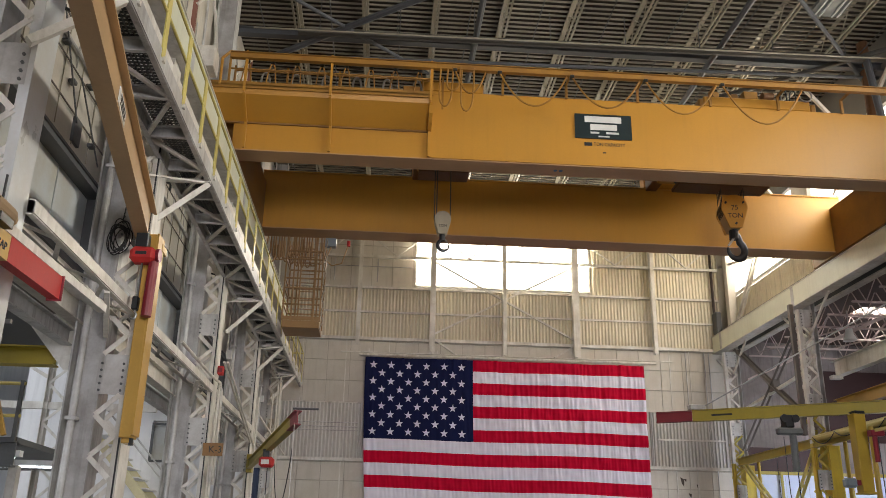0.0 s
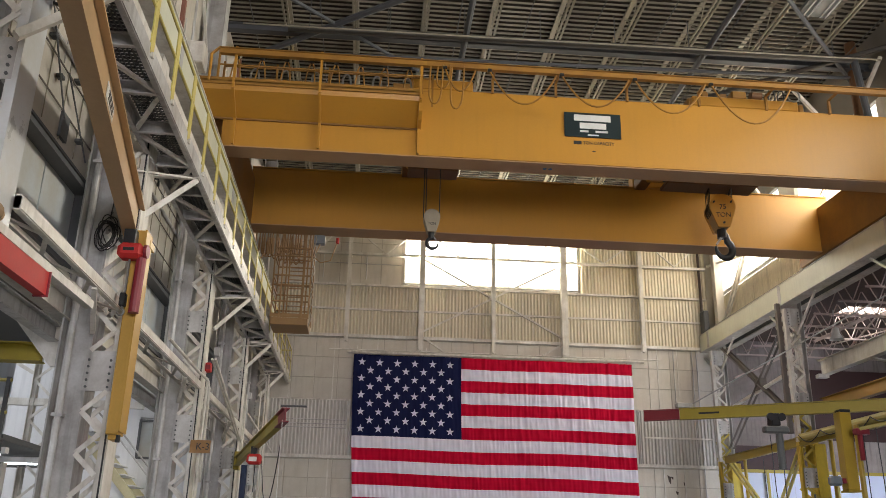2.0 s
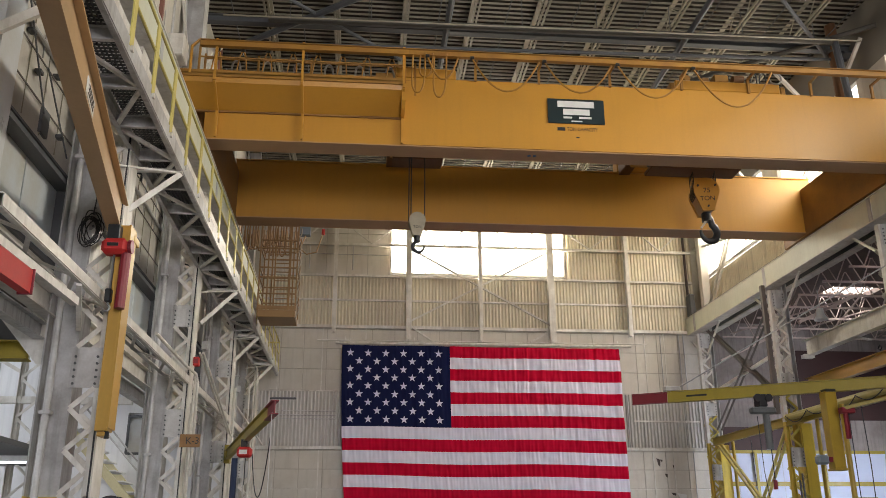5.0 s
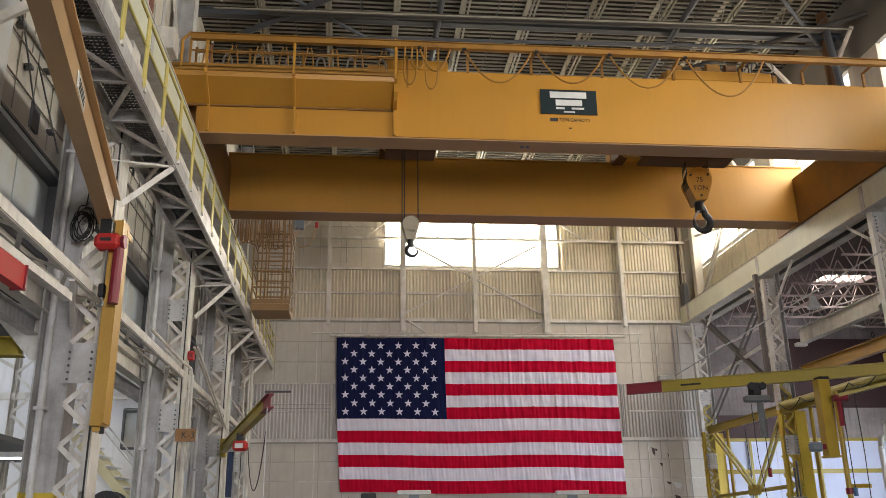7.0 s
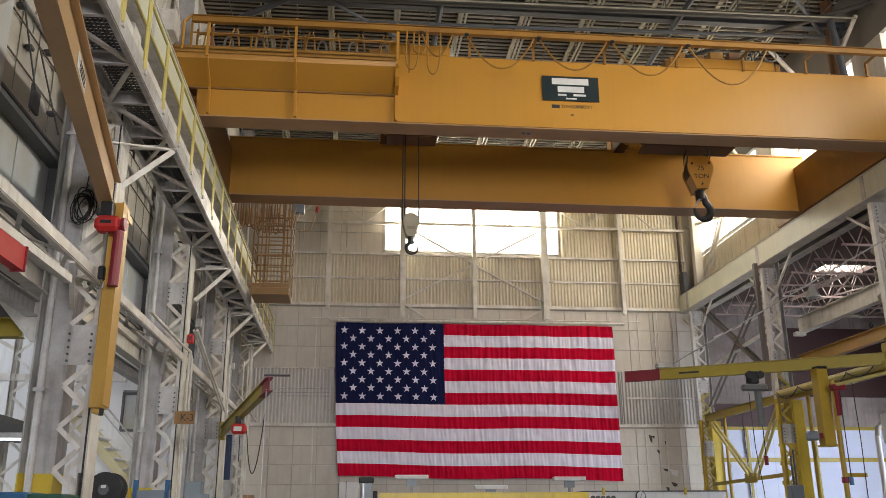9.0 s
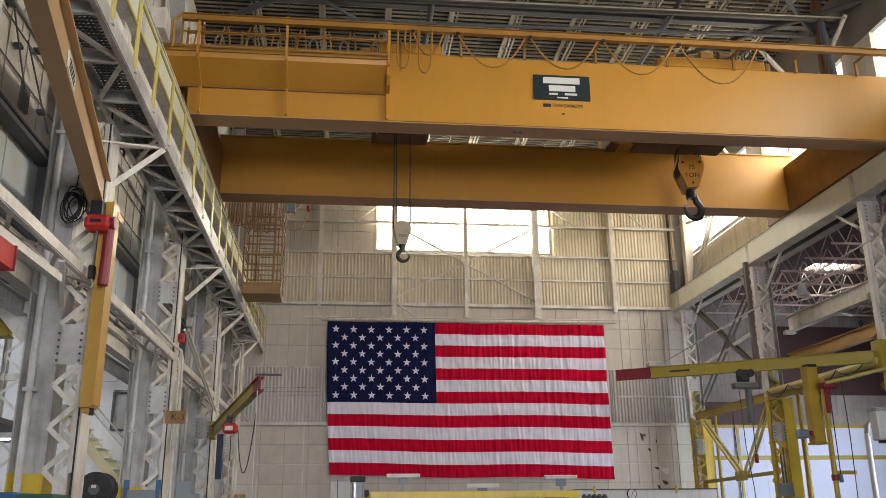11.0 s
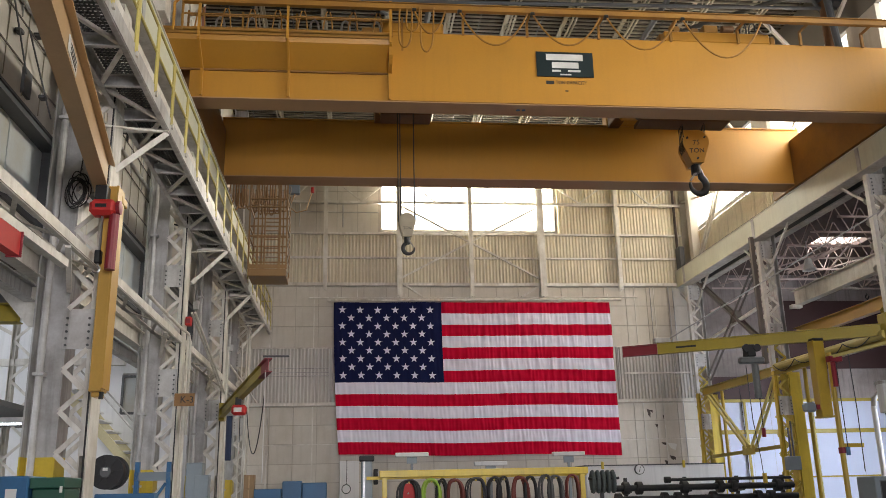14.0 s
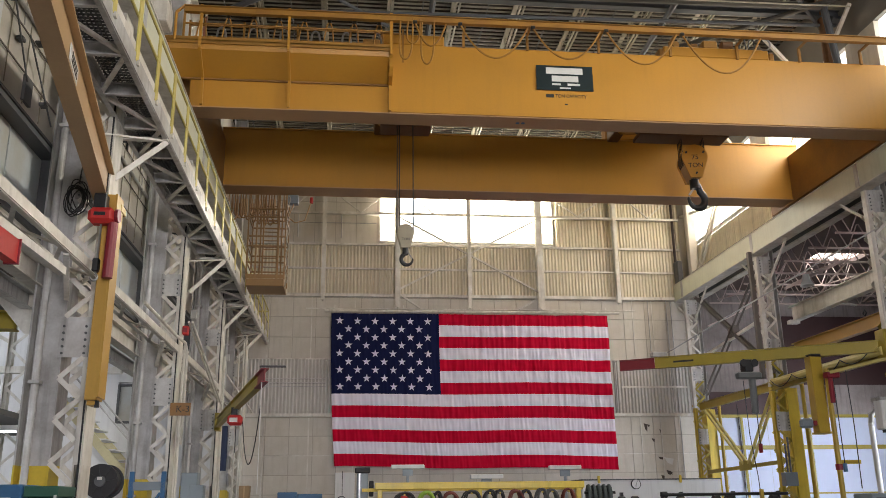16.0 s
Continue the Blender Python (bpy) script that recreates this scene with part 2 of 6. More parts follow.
def prism(bm, p, q, profile, up=(0, 0, 1)):
    """Sweeps a closed profile of (side, up) pairs from p to q."""
    p, q, s, u = frame_axes(p, q, up)
    a = [bm.verts.new(p + s * x + u * y) for x, y in profile]
    b = [bm.verts.new(q + s * x + u * y) for x, y in profile]
    n = len(profile)
    for i in range(n):
        bm.faces.new((a[i], a[(i + 1) % n], b[(i + 1) % n], b[i]))
    bm.faces.new(a[::-1])
    bm.faces.new(b)
    return bm


def bar(bm, p, q, w, h, up=(0, 0, 1)):
    w, h = w / 2, h / 2
    return prism(bm, p, q, [(-w, -h), (w, -h), (w, h), (-w, h)], up)


def ibeam(bm, p, q, w, h, t=0.02, up=(0, 0, 1)):
    w, h, k = w / 2, h / 2, t / 2
    return prism(bm, p, q, [(-w, -h), (w, -h), (w, -h + t), (k, -h + t), (k, h - t), (w, h - t), (w, h), (-w, h),
                            (-w, h - t), (-k, h - t), (-k, -h + t), (-w, -h + t)], up)


def channel(bm, p, q, w, h, t=0.015, up=(0, 0, 1)):
    """C section, open towards +side."""
    w, h = w, h / 2
    return prism(bm, p, q, [(0, -h), (w, -h), (w, -h + t), (t, -h + t), (t, h - t), (w, h - t), (w, h), (0, h)], up)


def angle_bar(bm, p, q, w, t=0.012, up=(0, 0, 1)):
    return prism(bm, p, q, [(0, 0), (w, 0), (w, t), (t, t), (t, w), (0, w)], up)


def tube(bm, p, q, r, n=8, up=(0, 0, 1)):
    return prism(bm, p, q, [(r * math.cos(2 * math.pi * i / n), r * math.sin(2 * math.pi * i / n)) for i in range(n)], up)


def hose(bm, pts, r, n=6):
    """A round cord through the points."""
    pts = [Vector(p) for p in pts]
    rings = []
    for i, p in enumerate(pts):
        d = (pts[min(i + 1, len(pts) - 1)] - pts[max(i - 1, 0)]).normalized()
        ref = Vector((0, 1, 0)) if abs(d.y) < 0.8 else Vector((1, 0, 0))
        s = d.cross(ref).normalized()
        u = s.cross(d)
        rings.append([bm.verts.new(p + (s * math.cos(2 * math.pi * k / n) + u * math.sin(2 * math.pi * k / n)) * r) for k in range(n)])
    for a, b in zip(rings, rings[1:]):
        for k in range(n):
            bm.faces.new((a[k], a[(k + 1) % n], b[(k + 1) % n], b[k]))
    bm.faces.new(rings[0][::-1])
    bm.faces.new(rings[-1])
    return bm


def smooth(pts, n=5):
    """Points of a soft curve through the given ones."""
    pts = [Vector(p) for p in pts]
    out = []
    for i in range(len(pts) - 1):
        a, b, c, d = pts[max(i - 1, 0)], pts[i], pts[i + 1], pts[min(i + 2, len(pts) - 1)]
        for k in range(n):
            t = k / n
            out.append(0.5 * (2 * b + (c - a) * t + (2 * a - 5 * b + 4 * c - d) * t * t + (3 * b - a - 3 * c + d) * t ** 3))
    return out + [pts[-1]]


def sag(p, q, drop, n=14):
    p, q = Vector(p), Vector(q)
    return [p.lerp(q, i / n) - Vector((0, 0, drop * 4 * (i / n) * (1 - i / n))) for i in range(n + 1)]


def polyhedron(bm, outline, axis, a0, a1):
    """Extrudes an outline of pairs along an axis: x takes (y, z), y takes (x, z), z takes (x, y)."""
    def at(u, v, a):
        return {"x": (a, u, v), "y": (u, a, v), "z": (u, v, a)}[axis]
    a = [bm.verts.new(at(u, v, a0)) for u, v in outline]
    b = [bm.verts.new(at(u, v, a1)) for u, v in outline]
    n = len(outline)
    for i in range(n):
        bm.faces.new((a[i], a[(i + 1) % n], b[(i + 1) % n], b[i]))
    bm.faces.new(a[::-1])
    bm.faces.new(b)
    return bm


def writing(name, text, size, m, material, parent, label="", width=None):
    """Raised lettering as a mesh, centred at pose m."""
    cu = bpy.data.curves.new(name, "FONT")
    cu.body, cu.size, cu.extrude, cu.align_x, cu.align_y = text, size, 0.003, "CENTER", "CENTER"
    tmp = new(name, cu)
    me = bpy.data.meshes.new_from_object(tmp.evaluated_get(bpy.context.evaluated_depsgraph_get()))
    bpy.data.objects.remove(tmp)
    if width:
        xs = [v.co.x for v in me.vertices]
        k = width / max(1e-6, max(xs) - min(xs))
        me.transform(Matrix.Diagonal((k, 1, 1, 1)))
    me.transform(m)
    for v in me.vertices:
        v.co = lay(v.co, SHIFT[parent.name]) - ORIGIN[parent.name]
    me.materials.clear()
    me.materials.append(material)
    ob = new(name, me)
    ob.parent = parent
    ORIGIN[ob.name], SHIFT[ob.name] = ORIGIN[parent.name], SHIFT[parent.name]
    if label:
        ob["label"] = label
    return ob


# ---- structure ----
COLS = [-5.71, 0.01, 5.73, 11.45, 17.17, 22.89, 28.61]
WALL_Y = 30.1
ROOF = 16.55
bm = B()
box(bm, -40, -40, -0.3, 60, 60, 0)
solid("floor", bm, M_FLOOR, "grey concrete workshop floor with oil stains", "floor", "structure")

# end wall with its window opening
bm = B()
for x0, z0, x1, z1 in ((-5.2, 0, 1.17, ROOF), (8.66, 0, 14.9, ROOF), (1.17, 0, 8.66, 12.15), (1.17, 14.55, 8.66, ROOF)):
    box(bm, x0, WALL_Y + 0.04, z0, x1, WALL_Y + 0.35, z1)
wall_north = solid("wall_north", bm, M_GROUT, "cream painted end wall of panels and corrugated sheet", "wall", "structure", shift=REF_NORTH)
bm = B()
box(bm, 14.9, WALL_Y + 0.03, 0, 30, WALL_Y + 0.35, 14)
solid("wall_aisle_end", bm, M_AEND, "cream painted end wall of the side aisle", "wall", "structure", shift=REF_NORTH)


def corrugated(bm, axis_a, a0, a1, z0, z1, y, period=0.14, depth=0.05):
    """Vertical trapezoid ribs across a0..a1 in the plane y."""
    a, row = a0, []
    while a < a1:
        for da, d in ((0, 0), (0.32, 0), (0.5, 1), (0.82, 1)):
            if a + da * period <= a1:
                row.append((a + da * period, y - d * depth))
        a += period
    lo = [bm.verts.new((p, q, z0) if axis_a == "x" else (q, p, z0)) for p, q in row]
    hi = [bm.verts.new((p, q, z1) if axis_a == "x" else (q, p, z1)) for p, q in row]
    for i in range(len(row) - 1):
        bm.faces.new((lo[i], lo[i + 1], hi[i + 1], hi[i]))
    return bm


for x0, x1, z0, z1 in ((-4.1, 14.3, 9.95, 12.0), (8.75, 14.3, 12.05, 16.3), (-4.1, 14.3, 5.12, 7.27)):
    part("corrugated_sheet", corrugated(B(), "x", x0, x1, z0, z1, WALL_Y + 0.01), M_CORRG if z0 < 6 else M_CORR, wall_north, "cream corrugated metal cladding")

for z, h, d in ((9.87, 0.12, 0.16), (11.0, 0.07, 0.10), (12.03, 0.08, 0.14), (5.08, 0.12, 0.14), (7.28, 0.05, 0.06), (3.55, 0.03, 0.03)):
    part("girt", box(B(), -4.2, WALL_Y - d, z - h / 2, 14.2, WALL_Y - 0.005, z + h / 2), M_STEELW, wall_north)
part("girt", box(B(), -4.2, WALL_Y - 0.28, 13.28, 14.2, WALL_Y - 0.14, 13.38), M_STEELW, wall_north)
for x, w, z0, d in ((-1.10, 0.16, 9.6, 0.22), (1.94, 0.22, 9.3, 0.3), (4.94, 0.15, 9.3, 0.26), (7.93, 0.26, 9.3, 0.3), (11.28, 0.16, 9.6, 0.22)):
    part("wall_post", ibeam(B(), (x, WALL_Y - d / 2 - 0.17, z0), (x, WALL_Y - d / 2 - 0.17, 16.2), w, d, 0.02, (0, 1, 0)), M_STEELW, wall_north)
for p, q in (((1.94, 10.05), (7.93, 13.2)), ((1.94, 13.2), (7.93, 10.0)), ((8.0, 9.9), (7.0, 9.3)), ((2.0, 9.9), (2.9, 9.3))):
    part("diagonal_brace", bar(B(), (p[0], WALL_Y - 0.3, p[1]), (q[0], WALL_Y - 0.3, q[1]), 0.06, 0.07), M_STEELW, wall_north)
zig = [-4.2, -2.6, -1.24, 0.4, 1.94, 3.44, 4.94, 6.5, 7.93, 9.7, 11.4, 12.8, 14.2]
for i in range(len(zig) - 1):
    za, zb = (13.35, 14.6) if i % 2 == 1 else (14.6, 13.35)
    part("truss_diagonal", bar(B(), (zig[i], WALL_Y - 0.32, za), (zig[i + 1], WALL_Y - 0.32, zb), 0.045, 0.05), M_STEELW, wall_north)

window = thing("window_1", (4.94, WALL_Y, 12.15), "large bright daylight window of translucent panes", "window", kind="structure", shift=REF_NORTH)
for i in range(5):
    x = 1.17 + i * 1.508
    part("pane", box(B(), x + 0.02, WALL_Y + 0.2, 12.19, x + 1.49, WALL_Y + 0.22, 14.52), M_GLOWW, window)
bm = B()
for x0, z0, x1, z1 in ((1.17, 12.15, 8.66, 12.21), (1.17, 14.49, 8.66, 14.55), (1.17, 12.21, 1.23, 14.49), (8.65, 12.21, 8.66, 14.49)):
    box(bm, x0, WALL_Y + 0.02, z0, x1, WALL_Y + 0.18, z1)
part("window_frame", bm, M_STEELW, window)

# left wall over the side aisle
bm = B()
WIN_L = [(8.0, 11.75), (13.6, 17.8), (19.4, 23.2)]
edges = [-14] + [v for w in WIN_L for v in w] + [WALL_Y]
for i in range(0, len(edges), 2):
    box(bm, -5.15, edges[i], 5.3, -4.85, edges[i + 1], ROOF)
for y0, y1 in WIN_L:
    box(bm, -5.15, y0, 5.3, -4.85, y1, 5.75)
    box(bm, -5.15, y0, 7.12, -4.85, y1, ROOF)
wall_west = solid("wall_west", bm, M_WALL, "cream panelled side wall above the aisle opening", "wall", "structure", shift=REF_WEST)
for k, (y0, y1) in enumerate(WIN_L):
    w = thing("window_%d" % (k + 2), (-5.0, (y0 + y1) / 2, 5.75), "side window with hazy panes and dark frame", "window", kind="structure", shift=REF_WEST)
    for j in range(3):
        a = y0 + (y1 - y0) * j / 3
        part("pane", box(B(), -5.02, a + 0.02, 5.8, -5.0, a + (y1 - y0) / 3 - 0.02, 7.08), M_GLASS, w)
    bm = B()
    box(bm, -5.1, y0 - 0.1, 7.06, -4.76, y1 + 0.1, 7.14)
    box(bm, -5.1, y0 - 0.1, 7.20, -4.78, y1 + 0.1, 7.24)
    box(bm, -5.1, y0, 5.71, -4.80, y1, 5.79)
    box(bm, -5.05, y1 - 0.06, 5.79, -4.80, y1, 7.06)
    part("window_frame", bm, M_STEELD, w, "dark steel window frame")

# right clerestory wall
bm = B()
box(bm, 14.6, -14, 10.3, 14.9, WALL_Y, 11.93)
# Added dark band in place of the dim deck and trusses up here.
up = B()
box(up, 14.6, -14, 14.505, 14.9, WALL_Y, ROOF)
solid("wall_east_upper", up, M_REAR, "dark wall band standing in for deck and trusses above the clerestory", "wall", "structure", shift=REF_EAST)
SIDE = [(7.0, 16.6), (17.9, 22.6), (23.6, 28.9)]
ys = [-14] + [v for w in SIDE for v in w] + [WALL_Y]
for i in range(0, len(ys), 2):
    box(bm, 14.6, ys[i], 11.93, 14.9, ys[i + 1], 14.5)
wall_east = solid("wall_east", bm, M_WALL, "cream clerestory wall over the crane runway", "wall", "structure", shift=REF_EAST)
for k, (y0, y1) in enumerate(SIDE):
    w = thing("window_%d" % (k + 5), (14.75, (y0 + y1) / 2, 11.93), "bright clerestory window above the runway", "window", kind="structure", shift=REF_EAST)
    part("pane", box(B(), 14.75, y0, 11.93, 14.77, y1, 14.5), M_GLOWS, w)
    bm = B()
    box(bm, 14.58, y0, 11.90, 14.7, y1, 11.99)
    for j in range(1, 3):
        yy = y0 + (y1 - y0) * j / 3
        box(bm, 14.64, yy - 0.03, 11.99, 14.7, yy + 0.03, 14.5)
    part("window_frame", bm, M_STEELW, w)

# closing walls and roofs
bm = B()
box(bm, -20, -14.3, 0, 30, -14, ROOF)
solid("wall_south", bm, M_REAR, "dark grey-brown rear wall", "wall", "structure")
bm = B()
box(bm, -16.3, -14, 0, -16, WALL_Y, 9)
solid("wall_aisle_west", bm, M_AISLE, "white plaster outer wall of the side aisle", "wall", "structure")
bm = B()
box(bm, -16.3, WALL_Y + 0.03, 0, -5.2, WALL_Y + 0.35, 9)
solid("wall_aisle_north", bm, M_AISLE, "white plaster end wall of the side aisle", "wall", "structure", shift=REF_NORTH)
bm = B()
box(bm, -16.3, -14, 8.6, -5.15, WALL_Y, 8.9)
solid("ceiling_aisle_west", bm, M_DECK, "grey side aisle ceiling", "ceiling", "structure")
bm = B()
box(bm, 29.7, -14, 0, 30, WALL_Y, 14)
solid("wall_aisle_east", bm, M_AISLE, "white outer wall of the side aisle", "wall", "structure")
bm = B()
AZ = 10.35
for x0, y0, x1, y1 in ((14.92, -14, 17.3, WALL_Y), (19.3, -14, 30, WALL_Y), (17.3, -14, 19.3, 12), (17.3, 14, 19.3, 18.4), (17.3, 20, 19.3, 24.4), (17.3, 25.7, 19.3, WALL_Y)):
    box(bm, x0, y0, AZ, x1, y1, AZ + 0.2)
solid("ceiling_aisle_east", bm, M_PDECK, "side aisle metal ceiling with skylight openings", "ceiling", "structure")
bm = B()
for y0, y1 in ((11.9, 14.1), (18.3, 20.1), (24.3, 25.8)):
    box(bm, 17.2, y0, AZ + 0.22, 19.4, y1, AZ + 0.25)
solid("skylight", bm, M_GLOWW, "bright translucent skylights in the aisle roof", "skylight", "structure")

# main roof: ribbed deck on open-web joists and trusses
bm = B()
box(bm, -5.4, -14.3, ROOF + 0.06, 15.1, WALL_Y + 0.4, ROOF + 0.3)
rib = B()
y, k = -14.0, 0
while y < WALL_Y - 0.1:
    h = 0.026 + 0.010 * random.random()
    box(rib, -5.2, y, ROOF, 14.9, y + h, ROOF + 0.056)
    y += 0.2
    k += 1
# Shaded recess and lit rib are told apart by colour here.
ceiling = solid("ceiling", bm, M_RECESS, "metal roof deck coloured dark as in shade, with narrow lit cream ribs", "ceiling", "structure")
part("deck_ribs", rib, M_RIBLIT, ceiling, "narrow deck ribs in a lit cream")
for x in (-2.9, -0.93, 1.07, 3.08, 5.05, 7.03, 9.03, 11.05, 13.0):
    jo = thing("roof_joist", (x, 8, 15.85), "cream open-web steel joist under the roof deck", "roof joist", "roof joists")
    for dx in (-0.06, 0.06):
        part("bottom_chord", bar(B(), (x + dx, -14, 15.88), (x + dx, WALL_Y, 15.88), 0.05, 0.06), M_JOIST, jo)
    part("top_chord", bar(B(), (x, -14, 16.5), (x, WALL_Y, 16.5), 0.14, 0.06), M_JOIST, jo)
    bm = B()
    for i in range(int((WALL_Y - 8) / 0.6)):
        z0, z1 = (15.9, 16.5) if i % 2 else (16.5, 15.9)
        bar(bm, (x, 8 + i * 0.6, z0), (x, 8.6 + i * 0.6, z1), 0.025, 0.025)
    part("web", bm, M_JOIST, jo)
for yy in (5.73, 11.6, 17.9, 23.2):
    rb = thing("roof_beam", (4.9, yy, 15.37), "grey steel roof beam spanning the bay", "roof beam", "roof beams")
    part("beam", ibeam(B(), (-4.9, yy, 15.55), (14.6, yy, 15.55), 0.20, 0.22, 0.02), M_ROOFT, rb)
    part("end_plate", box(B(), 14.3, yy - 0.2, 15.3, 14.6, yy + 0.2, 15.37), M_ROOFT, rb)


# ---- columns ----
def laced_column(x_in, x_out, y, z_top, group, yellow, wo):
    """Crane column at x_in tied to a building column at x_out by lacing."""
    s = 1 if x_out > x_in else -1
    ob = thing("steel_column", ((x_in + x_out) / 2, y + 0.2, 0),
               "white riveted steel column with lattice lacing" + (" and yellow painted base" if yellow < 3 else " painted yellow below"), "column", group, shift=place(x_in, 6.0))
    d = 0.42
    di = d if s < 0 else 0.15
    part("inner_flange", ibeam(B(), (x_in + s * 0.06, y + di / 2, yellow), (x_in + s * 0.06, y + di / 2, z_top), di, 0.12, 0.02, (1, 0, 0)), M_COLB if 5 < y < 9 and s < 0 else M_STEELW, ob)
    part("outer_flange", ibeam(B(), (x_out - s * wo / 2, y + d / 2, yellow), (x_out - s * wo / 2, y + d / 2, ROOF if s < 0 else 10.5), d, wo, 0.025, (1, 0, 0)), M_STEELG, ob, "grey wide-flange building column")
    part("lower_flange", ibeam(B(), (x_in + s * 0.06, y + di / 2, 0), (x_in + s * 0.06, y + di / 2, yellow), di, 0.12, 0.02, (1, 0, 0)), M_SAFETY if yellow > 3 else M_STEELW, ob)
    part("painted_base", ibeam(B(), (x_out - s * wo / 2, y + d / 2, 0), (x_out - s * wo / 2, y + d / 2, yellow), d, wo, 0.025, (1, 0, 0)), M_SAFETY, ob, "safety yellow column base")
    part("face_plate", box(B(), min(x_in, x_in + s * 0.12), y - 0.008, yellow, max(x_in, x_in + s * 0.12), y + 0.0, z_top), M_COLB if 5 < y < 9 and s < 0 else M_STEELW, ob)
    xa, xb = x_in + s * 0.12, x_out - s * wo
    plates = [(0.0, 0.5), (3.8, 4.4), (6.25, 6.75), (z_top - 0.6, z_top)]
    for z0, z1 in plates:
        part("batten_plate", box(B(), min(xa, xb) - 0.06, y - 0.012, z0, max(xa, xb) + 0.06, y, z1), M_STEELG, ob)
        bm = B()
        n = max(3, int((z1 - z0) / 0.11))
        for i in range(n):
            for xx in (xa, xb):
                tube(bm, (xx, y - 0.03, z0 + 0.06 + i * (z1 - z0 - 0.1) / n), (xx, y - 0.012, z0 + 0.06 + i * (z1 - z0 - 0.1) / n), 0.02, 6)
        part("rivets", bm, M_STEELD, ob)
    for (_, z0), (z1, _) in zip(plates, plates[1:]):
        n = max(2, round((z1 - z0) / 0.31))
        h = (z1 - z0) / n
        for i in range(n):
            a, c = (xa, xb) if i % 2 else (xb, xa)
            for yy in (y - 0.012 - 0.014 * (i % 2), y + d + 0.014 * (i % 2)):
                part("lacing_bar", bar(B(), (a, yy, z0 + i * h), (c, yy, z0 + (i + 1) * h), 0.075, 0.012, (0, 1, 0)), M_STEELW if z0 > yellow else M_JIB if yellow > 3 else M_STEELW, ob)
    if s < 0:
        part("conduit", tube(B(), (x_out + 0.2, y - 0.07, 0.3), (x_out + 0.2, y - 0.07, 9.0), 0.05, 12), M_STEELG, ob, "white vertical conduit")
        part("conduit", tube(B(), (x_in - 0.03, y - 0.03, 0.3), (x_in - 0.03, y - 0.03, 5.2 if y < 9 else 9.0), 0.014, 6), M_BLACK, ob, "thin black cable")
        for z in (1.9, 3.4, 5.6, 7.4):
            part("pipe_clamp", box(B(), x_out + 0.12, y - 0.145, z, x_out + 0.28, y - 0.005, z + 0.05), M_STEELG, ob)
    return ob


for y in [0.01, 7.2] + COLS[3:]:
    laced_column(-3.90 if y < 9 else -3.80, -4.84 if y < 9 else -4.74, y, 9.55, "columns along the left runway", 2.27, 0.5)
for y in COLS[1:]:
    laced_column(13.72, 14.36, y + 0.25, 9.55, "columns along the right runway", 5.2, 0.18)

# runways
M_RUN = paint("cream_runway_paint", (0.70, 0.71, 0.57), 0.5, var=0.06, s1=0.7, dirt=(0.45, 0.44, 0.32), amount=0.4, streak=0.1)
for name, x, s in (("runway_beam", 13.97, 1), ("runway_beam", -3.85, -1)):
    ob = thing(name, (x, 8, 9.57), "long cream crane runway beam with rail on top", "crane runway", "crane runways")
    part("beam", box(B(), x - 0.19, -12, 9.605, x + 0.19, 29.6, 10.27), M_RUN, ob)
    part("bottom_flange", box(B(), x - 0.22, -12, 9.57, x + 0.22, 29.6, 9.60), M_STEELW, ob)
    part("top_flange", box(B(), x - 0.22, -12, 10.272, x + 0.22, 29.6, 10.295), M_STEELW, ob)
    part("rail", bar(B(), (x, -12, 10.36), (x, 29.6, 10.36), 0.08, 0.13), M_DARK, ob, "dark crane rail")
    for y in COLS[1:]:
        part("splice_plate", box(B(), x - 0.205, y + 0.1, 9.61, x + 0.205, y + 0.26, 10.26), M_STEELG, ob)


# ---- overhead crane ----
ZG, ZT = 10.65, 12.47
crane = thing("overhead_crane", (5, 18.6, 10.4), "yellow double-girder overhead travelling crane spanning the bay", "overhead crane", shift=REF_CRANE)
for y0, y1 in ((16.06, 16.56), (20.72, 21.33)):
    bm = B()
    box(bm, -3.9, y0, ZG + 0.03, 14.3, y1, ZT)
    g = part("girder", bm, M_CRANE, crane, "yellow box girder")
    part("bottom_flange", box(B(), -3.9, y0 - 0.03, ZG, 14.3, y1 + 0.03, ZG + 0.028), M_CRANEU, g, "pinkish brown flange underside")
    part("top_flange", box(B(), -3.9, y0 - 0.05, ZT, 14.3, y1 + 0.05, ZT + 0.03), M_CRANE, g)
for x0, x1 in ((-4.40, -3.80), (13.95, 14.45)):
    # The shade on the end trucks is put into their brown.
    part("end_truck", box(B(), x0, 16.6, ZG - 0.08, x1, 22.0, ZT - 0.35, 0.02), M_TRUCK, crane, "grimy end truck, brown darkened for shade")

# tapered trough under the near walkway, stiffened by bent ribs
for a, b in ((-4.45, -3.62), (-3.60, -1.57), (-1.54, 0.86)):
    trough = part("walkway_trough", polyhedron(B(), [(16.05, 11.40), (15.47, 11.82), (15.44, 11.93), (15.44, 12.0), (16.05, 12.0)], "x", a, b), M_CRANE, crane, "yellow sloped walkway trough")
    # Dark bar drawn as the shadow line between trough and lower web.
    part("seam_angle", bar(B(), (a, 16.04, 11.385), (b, 16.04, 11.385), 0.05, 0.04), M_TRUCK, trough, "dark brown strip for the shadow line under the trough")
for x in (-3.61, -1.555, 0.88):
    bm = B()
    for p, q in (((15.43, 12.93), (15.43, 11.84)), ((15.43, 11.84), (16.02, 11.38)), ((16.02, 11.38), (16.02, 10.7))):
        bar(bm, (x, p[0] - 0.02, p[1]), (x, q[0] - 0.02, q[1]), 0.07, 0.06, (1, 0, 0))
    part("rib", bm, M_CRANE, crane)
